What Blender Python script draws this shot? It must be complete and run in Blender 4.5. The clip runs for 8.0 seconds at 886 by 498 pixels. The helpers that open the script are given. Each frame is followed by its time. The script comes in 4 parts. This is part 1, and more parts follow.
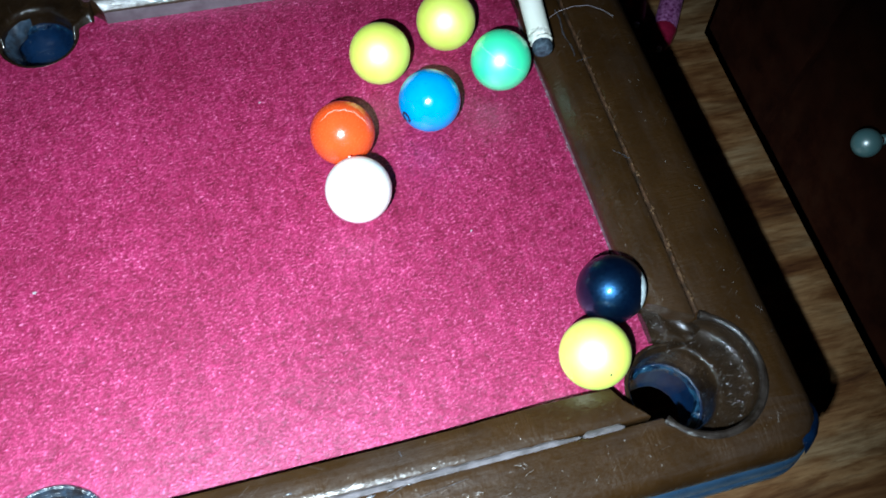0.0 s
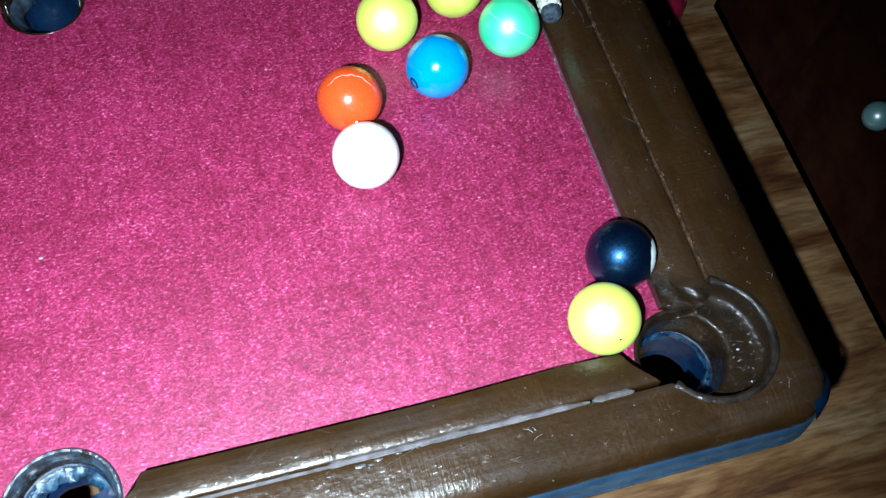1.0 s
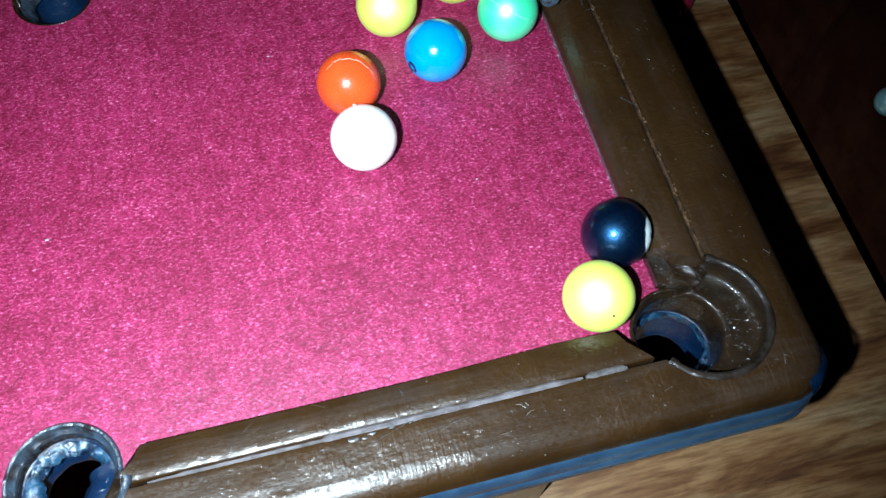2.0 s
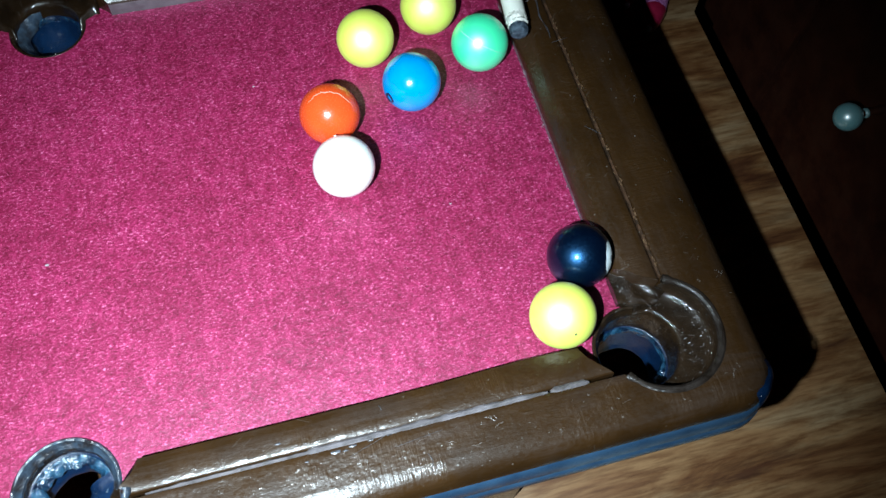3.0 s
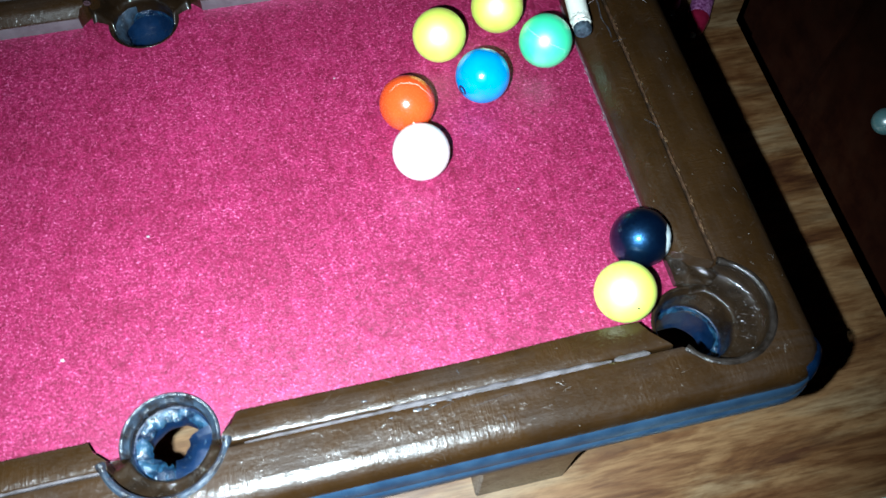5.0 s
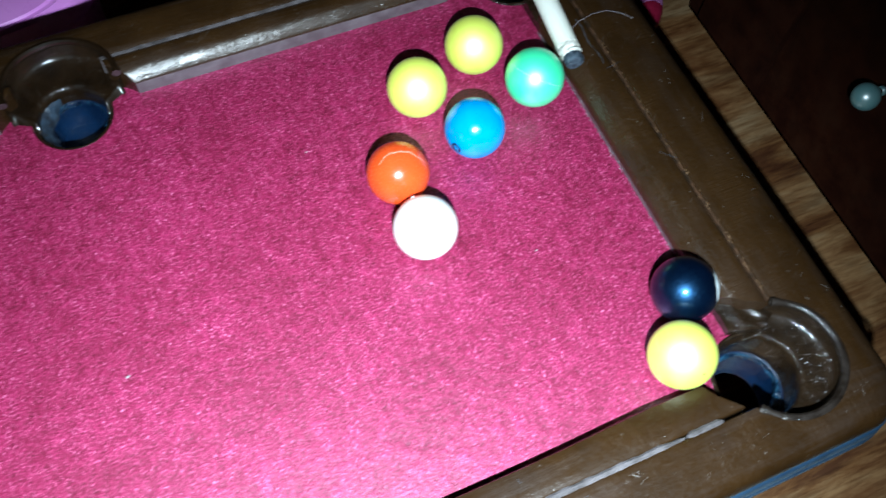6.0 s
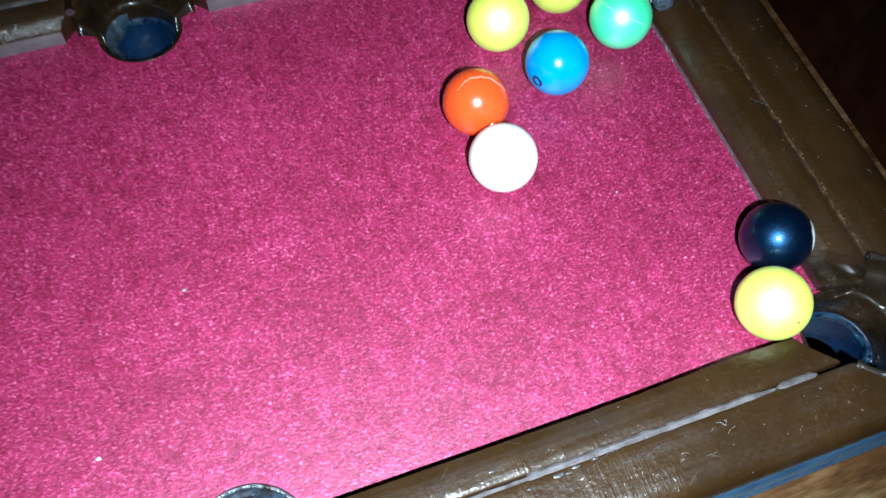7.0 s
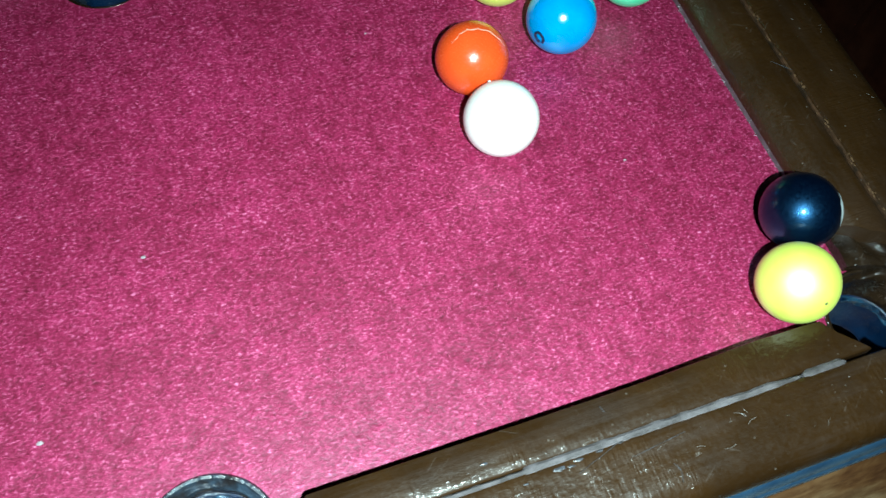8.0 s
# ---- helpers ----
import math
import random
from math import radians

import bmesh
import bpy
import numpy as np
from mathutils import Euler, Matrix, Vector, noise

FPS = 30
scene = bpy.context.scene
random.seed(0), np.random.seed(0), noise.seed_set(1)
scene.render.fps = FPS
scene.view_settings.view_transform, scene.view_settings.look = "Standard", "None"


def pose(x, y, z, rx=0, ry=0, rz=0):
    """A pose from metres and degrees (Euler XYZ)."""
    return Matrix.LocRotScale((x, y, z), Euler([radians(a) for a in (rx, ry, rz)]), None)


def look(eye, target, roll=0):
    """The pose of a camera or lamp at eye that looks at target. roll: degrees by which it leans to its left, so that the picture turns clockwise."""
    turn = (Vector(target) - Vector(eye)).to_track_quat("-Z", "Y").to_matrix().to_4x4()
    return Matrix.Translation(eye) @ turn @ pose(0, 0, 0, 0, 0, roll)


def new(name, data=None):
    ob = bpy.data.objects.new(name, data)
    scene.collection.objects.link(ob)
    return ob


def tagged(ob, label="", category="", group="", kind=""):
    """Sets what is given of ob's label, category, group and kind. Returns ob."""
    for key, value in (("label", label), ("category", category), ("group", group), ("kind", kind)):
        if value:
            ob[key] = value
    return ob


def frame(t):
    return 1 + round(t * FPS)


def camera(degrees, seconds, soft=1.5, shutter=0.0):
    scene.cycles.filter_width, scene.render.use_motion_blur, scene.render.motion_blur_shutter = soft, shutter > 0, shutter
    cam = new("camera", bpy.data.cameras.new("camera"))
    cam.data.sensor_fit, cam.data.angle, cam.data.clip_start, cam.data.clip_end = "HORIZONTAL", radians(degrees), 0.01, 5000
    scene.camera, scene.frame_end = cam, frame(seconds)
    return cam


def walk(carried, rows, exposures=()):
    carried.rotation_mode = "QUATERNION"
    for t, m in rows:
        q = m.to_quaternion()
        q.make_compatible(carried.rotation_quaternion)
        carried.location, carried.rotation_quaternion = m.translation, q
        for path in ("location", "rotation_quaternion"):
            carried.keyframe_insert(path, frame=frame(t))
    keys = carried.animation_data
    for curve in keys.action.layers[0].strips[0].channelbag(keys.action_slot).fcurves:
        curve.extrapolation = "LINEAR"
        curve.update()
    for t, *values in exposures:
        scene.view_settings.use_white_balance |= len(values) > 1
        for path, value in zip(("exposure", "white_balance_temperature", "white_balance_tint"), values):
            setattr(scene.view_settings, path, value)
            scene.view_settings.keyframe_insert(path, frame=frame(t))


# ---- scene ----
cam = camera(54.1, 8.0, soft=1.5, shutter=0.7)
PATH = [
    (0, (-0.125, -0.074, 0.289), (0.255, 0.801, -1.469), 9.3),
    (0.5, (-0.128, -0.079, 0.287), (0.23, 0.785, -1.481), 8.6),
    (1, (-0.127, -0.08, 0.283), (0.235, 0.776, -1.488), 8.8),
    (1.5, (-0.129, -0.083, 0.282), (0.215, 0.765, -1.496), 8.0),
    (1.7, (-0.125, -0.088, 0.282), (0.191, 0.788, -1.488), 6.0),
    (2.8, (-0.11, -0.095, 0.29), (0.181, 0.792, -1.479), 3.7),
    (3, (-0.114, -0.093, 0.308), (0.207, 0.765, -1.47), 6.0),
    (3.2, (-0.113, -0.104, 0.308), (0.212, 0.809, -1.441), 4.9),
    (3.5, (-0.121, -0.108, 0.314), (0.177, 0.764, -1.461), 4.9),
    (3.7, (-0.129, -0.12, 0.314), (0.167, 0.791, -1.442), 4.7),
    (4, (-0.134, -0.115, 0.32), (0.166, 0.753, -1.457), 6.6),
    (4.2, (-0.137, -0.117, 0.32), (0.147, 0.782, -1.444), 5.0),
    (5.3, (-0.149, -0.1, 0.325), (0.148, 0.779, -1.446), 4.9),
    (5.5, (-0.155, -0.073, 0.313), (0.241, 0.764, -1.459), 8.0),
    (5.7, (-0.151, -0.056, 0.306), (0.241, 0.768, -1.474), 4.4),
    (6, (-0.16, -0.047, 0.302), (0.288, 0.756, -1.474), 6.1),
    (6.2, (-0.17, -0.056, 0.305), (0.264, 0.774, -1.462), 5.9),
    (6.3, (-0.175, -0.066, 0.302), (0.242, 0.794, -1.455), 4.9),
    (6.5, (-0.19, -0.073, 0.303), (0.215, 0.798, -1.452), 4.7),
    (6.7, (-0.191, -0.074, 0.285), (0.21, 0.805, -1.467), 5.7),
    (7, (-0.185, -0.06, 0.27), (0.238, 0.802, -1.484), 6.9),
    (7.3, (-0.185, -0.059, 0.252), (0.255, 0.796, -1.503), 8.9),
    (7.5, (-0.19, -0.057, 0.244), (0.276, 0.802, -1.501), 10.0),
    (8, (-0.182, -0.054, 0.24), (0.267, 0.788, -1.517), 9.6),
]
EXPOSURES = [(0, -0.46, 6150, 10), (1.5, -0.40, 6150, 10), (3, -0.57, 6300, 10), (4, -0.24, 6300, 10), (5.5, -0.18, 6300, 10), (6.5, -0.30, 6200, 10), (7, -0.40, 6300, 10), (7.5, -0.62, 6450, -4), (8, -0.76, 6450, -5)]
walk(cam, [(t, look(eye, target, roll)) for t, eye, target, roll in PATH], EXPOSURES)

# ---- light: a dark room, lit by the small white lamp beside the lens ----
world = bpy.data.worlds.new("night")
world.use_nodes = True
world.node_tree.nodes["Background"].inputs["Color"].default_value = (0.5, 0.6, 0.8, 1)
world.node_tree.nodes["Background"].inputs["Strength"].default_value = 0.002
scene.world = world
lamp = bpy.data.lights.new("phone_lamp", "SPOT")
lamp.shadow_soft_size, lamp.energy, lamp.color = 0.003, 31.5, (0.75, 0.92, 1.0)
lamp.spot_size, lamp.spot_blend = radians(81), 1.0
lamp_ob = new("phone_lamp", lamp)
lamp_ob.matrix_world = look((-0.172, -0.108, 0.302), (-0.144, 0.012, 0.0))

# ---- measures, in metres; the cloth lies at z = 0 ----
LONG, WIDE = 0.414, 0.206          # the cloth between the cushions
MID = -LONG / 2                    # the middle pockets
R = 0.0125                         # a ball
WOOD = -0.15                       # the tabletop below
SEAM, RIM = 0.0138, 0.0375         # from the nose of a cushion outwards, on the long sides
KX = 1.24                          # the short sides are wider


# ---- materials ----
def nodes_of(name):
    m = bpy.data.materials.new(name)
    m.use_nodes = True
    return m, m.node_tree, m.node_tree.nodes["Principled BSDF"]


def put(t, kind, **values):
    n = t.nodes.new(kind)
    for key, value in values.items():
        n.inputs[key].default_value = value
    return n


def coords(t, scale=(1, 1, 1), space="Object"):
    c = t.nodes.new("ShaderNodeTexCoord")
    m = put(t, "ShaderNodeMapping", Scale=scale)
    t.links.new(c.outputs[space], m.inputs["Vector"])
    return m.outputs["Vector"]


def noisy(t, vec, scale, detail=4, rough=0.55):
    n = put(t, "ShaderNodeTexNoise", Scale=scale, Detail=detail, Roughness=rough)
    t.links.new(vec, n.inputs["Vector"])
    return n.outputs["Fac"]


def ramp(t, fac, stops):
    n = t.nodes.new("ShaderNodeValToRGB")
    while len(n.color_ramp.elements) < len(stops):
        n.color_ramp.elements.new(0.5)
    for e, (at, c) in zip(n.color_ramp.elements, stops):
        e.position, e.color = at, (*c, 1) if len(c) == 3 else c
    t.links.new(fac, n.inputs["Fac"])
    return n.outputs["Color"]


def blend(t, fac, a, b, how="MIX"):
    n = t.nodes.new("ShaderNodeMix")
    n.data_type, n.blend_type = "RGBA", how
    for value, slot in ((fac, 0), (a, 6), (b, 7)):
        if isinstance(value, (int, float)):
            n.inputs[slot].default_value = value
        elif isinstance(value, tuple):
            n.inputs[slot].default_value = (*value, 1)
        else:
            t.links.new(value, n.inputs[slot])
    return n.outputs[2]


def relief(t, bsdf, *heights):
    last = None
    for fac, strength, distance in heights:
        n = put(t, "ShaderNodeBump", Strength=strength, Distance=distance)
        t.links.new(fac, n.inputs["Height"])
        if last:
            t.links.new(last, n.inputs["Normal"])
        last = n.outputs["Normal"]
    t.links.new(last, bsdf.inputs["Normal"])


def hairlines(t, turn, scale, keep):
    """A mask of a few short thin scratches that run one way."""
    c = t.nodes.new("ShaderNodeTexCoord")
    r = put(t, "ShaderNodeMapping", Rotation=(0, 0, radians(turn)))
    m = put(t, "ShaderNodeMapping", Scale=(scale, scale * 13, scale))
    t.links.new(c.outputs["Object"], r.inputs["Vector"])
    t.links.new(r.outputs["Vector"], m.inputs["Vector"])
    line = ramp(t, noisy(t, m.outputs["Vector"], 1.0, 1, 0.3), [(keep, (0, 0, 0)), (keep + 0.03, (1, 1, 1))])
    gate = ramp(t, noisy(t, coords(t), scale * 0.9, 2), [(0.58, (0, 0, 0)), (0.66, (1, 1, 1))])
    return blend(t, 1.0, line, gate, "MULTIPLY")


def plastic(name, low, high, rough, size=60, dust=0.0, wave=0.25, scratch=0.15, coat=0.0, specks=420, glint=0.0, hair=0.0, facet=0.0, cells=700, share=0.72, spec=0.5, coat_rough=0.08, scuff=0.0, along=(10, 210, 60), coat_ior=1.5, haze=0.0, ribs=0.0, cross=0.0):
    """Moulded plastic: uneven colour, a wavy skin, fine scratches, and dust specks."""
    m, t, b = nodes_of(name)
    v = coords(t)
    big, fine = noisy(t, v, size, 3), noisy(t, v, size * 14, 5, 0.7)
    colour = blend(t, ramp(t, big, [(0.36, (0, 0, 0)), (0.64, (1, 1, 1))]), low, high)
    rough_mask = None
    if dust:
        dots = put(t, "ShaderNodeTexVoronoi", Scale=specks)
        t.links.new(v, dots.inputs["Vector"])
        spot = ramp(t, dots.outputs["Distance"], [(0.0, (1, 1, 1)), (0.10, (0.9, 0.9, 0.9)), (0.16, (0, 0, 0))])
        few = ramp(t, noisy(t, v, size * 4, 2), [(0.60, (0, 0, 0)), (0.68, (1, 1, 1))])
        mask = blend(t, 1.0, spot, few, "MULTIPLY")
        colour = blend(t, blend(t, 1.0, mask, (dust, dust, dust), "MULTIPLY"), colour, (0.42, 0.38, 0.34))
    if hair:
        lines = blend(t, 1.0, blend(t, 1.0, hairlines(t, 25, 150, 0.70), hairlines(t, 78, 170, 0.69), "ADD"), hairlines(t, -40, 130, 0.70), "ADD")
        colour = blend(t, blend(t, 1.0, lines, (hair, hair, hair), "MULTIPLY"), colour, (0.26, 0.23, 0.21))
    if scuff:
        rub = noisy(t, coords(t, along), 1.0, 5, 0.7)
        where = noisy(t, coords(t, (1, 1.6, 1)), 26, 3)
        rub = ramp(t, blend(t, 0.45, rub, where), [(0.49, (0, 0, 0)), (0.60, (scuff, scuff, scuff))])
        colour = blend(t, rub, colour, (0.13, 0.12, 0.125))
    t.links.new(colour, b.inputs["Base Color"])
    gloss = ramp(t, fine, [(0.3, (rough * 0.75,) * 3), (0.7, (min(1, rough * 1.45),) * 3)])
    t.links.new(gloss, b.inputs["Roughness"])
    b.inputs["Coat Weight"].default_value = coat
    b.inputs["Coat Roughness"].default_value = coat_rough
    b.inputs["Coat IOR"].default_value = coat_ior
    if haze:
        rubbed = blend(t, 0.5, noisy(t, coords(t, along), 1.0, 6, 0.72), noisy(t, v, 38, 4, 0.6))
        rubbed = ramp(t, rubbed, [(0.46, (0, 0, 0)), (0.57, (1, 1, 1))])
        split = t.nodes.new("ShaderNodeSeparateXYZ")
        t.links.new(coords(t), split.inputs["Vector"])
        worn_end = put(t, "ShaderNodeMapRange", **{"From Min": -0.055, "From Max": -0.085})
        t.links.new(split.outputs["X"], worn_end.inputs["Value"])
        rubbed = blend(t, blend(t, 1.0, rubbed, worn_end.outputs["Result"], "MULTIPLY"), (coat_rough,) * 3, (haze,) * 3)
        t.links.new(rubbed, b.inputs["Coat Roughness"])
    b.inputs["Specular IOR Level"].default_value = spec
    streak = noisy(t, coords(t, (1, 14, 1)), size * 9, 4, 0.7)
    heights = [(big, wave, 0.0012), (fine, 0.10, 0.0003), (streak, scratch, 0.0003)]
    if ribs:
        heights.append((noisy(t, coords(t, tuple(a * 2.4 for a in along)), 1.0, 3, 0.6), ribs, 0.0005))
    if cross:
        nicks = noisy(t, coords(t, (along[1] * 4, along[0] * 7, 60)), 1.0, 3, 0.6)
        where = ramp(t, noisy(t, v, 46, 4, 0.65), [(0.50, (0, 0, 0)), (0.62, (1, 1, 1))])
        heights.append((blend(t, 1.0, nicks, where, "MULTIPLY"), cross, 0.00035))
    if glint:
        heights.append((noisy(t, coords(t, (0.7, 1.5, 1.0)), 520, 4, 0.65), glint, 0.0006))
        heights.append((noisy(t, v, 1500, 3, 0.6), glint * 1.1, 0.0002))
    relief(t, b, *heights)
    if facet:
        chips(t, b, facet, cells, share)
    return m


def chips(t, b, amount, cells, share):
    """Small tilted nicks, scattered over a surface, that catch the light."""
    masks, tilts = [], None
    for k, (turn, stretch) in enumerate(((12, (0.40, 1.4, 1.0)), (70, (0.55, 1.5, 1.0)))):
        c = t.nodes.new("ShaderNodeTexCoord")
        m = put(t, "ShaderNodeMapping", Rotation=(0, 0, radians(turn)), Location=(k * 0.37, k * 0.11, 0), Scale=stretch)
        t.links.new(c.outputs["Object"], m.inputs["Vector"])
        dots = put(t, "ShaderNodeTexVoronoi", Scale=cells * (1 + 0.6 * k), Randomness=1.0)
        t.links.new(m.outputs["Vector"], dots.inputs["Vector"])
        parts = t.nodes.new("ShaderNodeSeparateColor")
        t.links.new(dots.outputs["Color"], parts.inputs["Color"])
        pick = ramp(t, parts.outputs["Blue"], [(share, (0, 0, 0)), (share + 0.02, (1, 1, 1))])
        core = ramp(t, dots.outputs["Distance"], [(0.30, (1, 1, 1)), (0.42, (0, 0, 0))])
        mask = blend(t, 1.0, pick, core, "MULTIPLY")
        gate = ramp(t, noisy(t, coords(t), 75 + 60 * k, 3), [(0.38, (0.0, 0.0, 0.0)), (0.52, (1, 1, 1))])
        mask = blend(t, 1.0, mask, gate, "MULTIPLY")
        off = t.nodes.new("ShaderNodeVectorMath")
        off.operation = "SUBTRACT"
        off.inputs[1].default_value = (0.5, 0.5, 0.5)
        t.links.new(dots.outputs["Color"], off.inputs[0])
        push = t.nodes.new("ShaderNodeVectorMath")
        push.operation = "MULTIPLY"
        t.links.new(off.outputs["Vector"], push.inputs[0])
        t.links.new(mask, push.inputs[1])
        add = t.nodes.new("ShaderNodeVectorMath")
        add.operation = "MULTIPLY_ADD"
        add.inputs[1].default_value = (amount, amount, amount)
        t.links.new(push.outputs["Vector"], add.inputs[0])
        old = tilts or b.inputs["Normal"].links[0].from_socket
        t.links.new(old, add.inputs[2])
        tilts = add.outputs["Vector"]
        masks.append(mask)
    unit = t.nodes.new("ShaderNodeVectorMath")
    unit.operation = "NORMALIZE"
    t.links.new(tilts, unit.inputs[0])
    t.links.new(unit.outputs["Vector"], b.inputs["Coat Normal"])
    either = blend(t, 1.0, masks[0], masks[1], "LIGHTEN")
    slot = b.inputs["Coat Roughness"]
    skin = slot.links[0].from_socket if slot.links else (slot.default_value,) * 3
    t.links.new(blend(t, either, skin, (0.20, 0.20, 0.20)), slot)


def felt_material():
    m, t, b = nodes_of("crimson_felt")
    v = coords(t)
    swirl = put(t, "ShaderNodeTexNoise", Scale=1000, Detail=5, Roughness=0.70, Distortion=0.6)
    t.links.new(coords(t, (0.75, 1.25, 1.0)), swirl.inputs["Vector"])
    fuzz = swirl.outputs["Fac"]
    tuft = noisy(t, v, 270, 4, 0.65)
    patch = noisy(t, v, 24, 5, 0.65)
    base = ramp(t, fuzz, [(0.37, (0.195, 0.0050, 0.038)), (0.48, (0.295, 0.0115, 0.073)), (0.58, (0.45, 0.045, 0.152)), (0.68, (0.78, 0.32, 0.51))])
    soft = ramp(t, tuft, [(0.34, (0.66, 0.44, 0.54)), (0.66, (1, 1, 1))])
    nap = noisy(t, coords(t, (1.6, 1.0, 1.0)), 105, 3, 0.6)
    soft = blend(t, 1.0, soft, ramp(t, nap, [(0.34, (0.75, 0.52, 0.63)), (0.66, (1.0, 1.0, 1.0))]), "MULTIPLY")
    worn = ramp(t, patch, [(0.34, (0.74, 0.55, 0.62)), (0.64, (1, 1, 1))])
    colour = blend(t, 1.0, blend(t, 1.0, base, soft, "MULTIPLY"), worn, "MULTIPLY")
    t.links.new(colour, b.inputs["Base Color"])
    b.inputs["Roughness"].default_value = 0.44
    b.inputs["IOR"].default_value = 1.57
    b.inputs["Specular IOR Level"].default_value = 0.95
    b.inputs["Specular Tint"].default_value = (1.0, 0.67, 0.90, 1)
    relief(t, b, (nap, 0.28, 0.0009), (tuft, 0.42, 0.0005), (fuzz, 0.30, 0.00022))
    return m


def wood_material(name, dark, mid, light, rough, stretch=(3, 40, 40), coat=0.0):
    m, t, b = nodes_of(name)
    bands = put(t, "ShaderNodeTexNoise", Scale=1.4, Detail=8, Roughness=0.66, Distortion=0.6)
    t.links.new(coords(t, stretch), bands.inputs["Vector"])
    grain = bands.outputs["Fac"]
    fine = noisy(t, coords(t, (stretch[0] * 4, stretch[1] * 7, stretch[2] * 7)), 1.5, 4, 0.7)
    blotch = noisy(t, coords(t, (0.6, 3.0, 3.0)), 15, 4, 0.6)
    colour = ramp(t, grain, [(0.34, dark), (0.46, mid), (0.58, light), (0.70, mid)])
    colour = blend(t, 1.0, colour, ramp(t, fine, [(0.36, (0.66, 0.60, 0.55)), (0.56, (1, 1, 1))]), "MULTIPLY")
    colour = blend(t, 1.0, colour, ramp(t, blotch, [(0.34, (0.66, 0.46, 0.34)), (0.50, (0.95, 0.80, 0.66)), (0.62, (1, 1, 1))]), "MULTIPLY")
    t.links.new(colour, b.inputs["Base Color"])
    b.inputs["Roughness"].default_value = rough
    b.inputs["Coat Weight"].default_value = coat
    relief(t, b, (grain, 0.12, 0.001), (fine, 0.2, 0.0004))
    return m


FELT = felt_material()
RAIL = dict(size=45, dust=0.2, wave=0.22, scratch=0.10, coat=0.62, coat_rough=0.09, glint=0.18, hair=0.07, facet=0.36, cells=1150, share=0.05, spec=0.22, haze=0.36, ribs=0.14, cross=0.85)
BROWN = plastic("brown_plastic", (0.0195, 0.0084, 0.0021), (0.0285, 0.0126, 0.0034), 0.40, scuff=0.06, **RAIL)
BROWN_END = plastic("brown_plastic_end", (0.0195, 0.0084, 0.0021), (0.0285, 0.0126, 0.0034), 0.40, scuff=0.03, along=(210, 10, 60), **RAIL)
WELL = plastic("smooth_brown_plastic", (0.006, 0.0028, 0.0010), (0.014, 0.0068, 0.0026), 0.42, size=70, dust=0.1, wave=0.35, scratch=0.1, coat=0.9, coat_rough=0.10, glint=0.12, hair=0.1, facet=0.5, cells=700, share=0.9, spec=0.15)
# The rails' brown made darker: shade in the pocket bowls put into the colour.
UMBER = plastic("shaded_brown_plastic", (0.008, 0.0042, 0.0018), (0.018, 0.0098, 0.0046), 0.45, size=90, dust=0.3, specks=700, wave=0.15, scratch=0.10, coat=0.9, coat_rough=0.09, glint=0.22, hair=0.3, facet=0.9, cells=1250, share=0.12, spec=0.1)
WORN_RIM = plastic("worn_rim_plastic", (0.009, 0.0055, 0.0035), (0.024, 0.018, 0.015), 0.40, size=260, dust=0.7, wave=0.3, scratch=0.2, coat=0.6, coat_rough=0.12, glint=0.25, hair=0.4, facet=0.8, cells=600, share=0.3, spec=0.2)
BLUE = plastic("blue_plastic", (0.0010, 0.007, 0.024), (0.002, 0.013, 0.040), 0.30, size=110, wave=0.3, scratch=0.3, coat=0.5, glint=0.2, facet=0.8, cells=600, share=0.5, spec=0.3)
TORN = plastic("crumpled_blue_plastic", (0.0006, 0.005, 0.018), (0.015, 0.058, 0.105), 0.20, size=260, wave=1.0, scratch=0.3, coat=1.0, coat_rough=0.12, glint=0.5, facet=0.9, cells=330, share=0.2)
SLATE = plastic("slate_blue_plastic", (0.014, 0.036, 0.072), (0.026, 0.060, 0.108), 0.30, size=80, dust=0.15, scratch=0.1)
# Blue-grey of the worn collar; also serves as glare on a rim and lip.
COLLAR = plastic("worn_and_lit_plastic", (0.012, 0.010, 0.011), (0.028, 0.046, 0.070), 0.30, size=210, dust=0.7, wave=0.5, glint=0.6, coat=0.4, coat_rough=0.16, facet=0.8, cells=600, share=0.25)
GREY = plastic("grey_plastic", (0.075, 0.058, 0.065), (0.12, 0.10, 0.11), 0.38, size=120, dust=0.3)
DUST = plastic("dusty_grey_filler", (0.050, 0.042, 0.043), (0.115, 0.100, 0.106), 0.65, size=200, dust=0.6, scratch=0.4)
GRIME = plastic("dark_grime", (0.02, 0.010, 0.004), (0.07, 0.032, 0.015), 0.5, size=240, dust=0.9)
YELLOW = plastic("yellow_ball", (0.76, 0.88, 0.07), (0.82, 0.92, 0.10), 0.50, size=90, wave=0.06, scratch=0.02, spec=1.0, coat=1.0, coat_rough=0.56, coat_ior=2.9)
GREEN = plastic("green_ball", (0.045, 0.90, 0.42), (0.065, 0.94, 0.47), 0.36, size=90, wave=0.08, scratch=0.04, spec=0.9, coat=1.0, coat_rough=0.45, coat_ior=2.4)
CYAN = plastic("blue_ball", (0.001, 0.24, 0.60), (0.002, 0.29, 0.68), 0.16, size=90, wave=0.05, scratch=0.03)
ORANGE = plastic("orange_ball", (0.66, 0.066, 0.012), (0.72, 0.082, 0.016), 0.22, size=90, wave=0.05, scratch=0.03)
WHITE = plastic("white_ball", (0.78, 0.77, 0.72), (0.83, 0.82, 0.78), 0.28, size=90, wave=0.05, scratch=0.03)
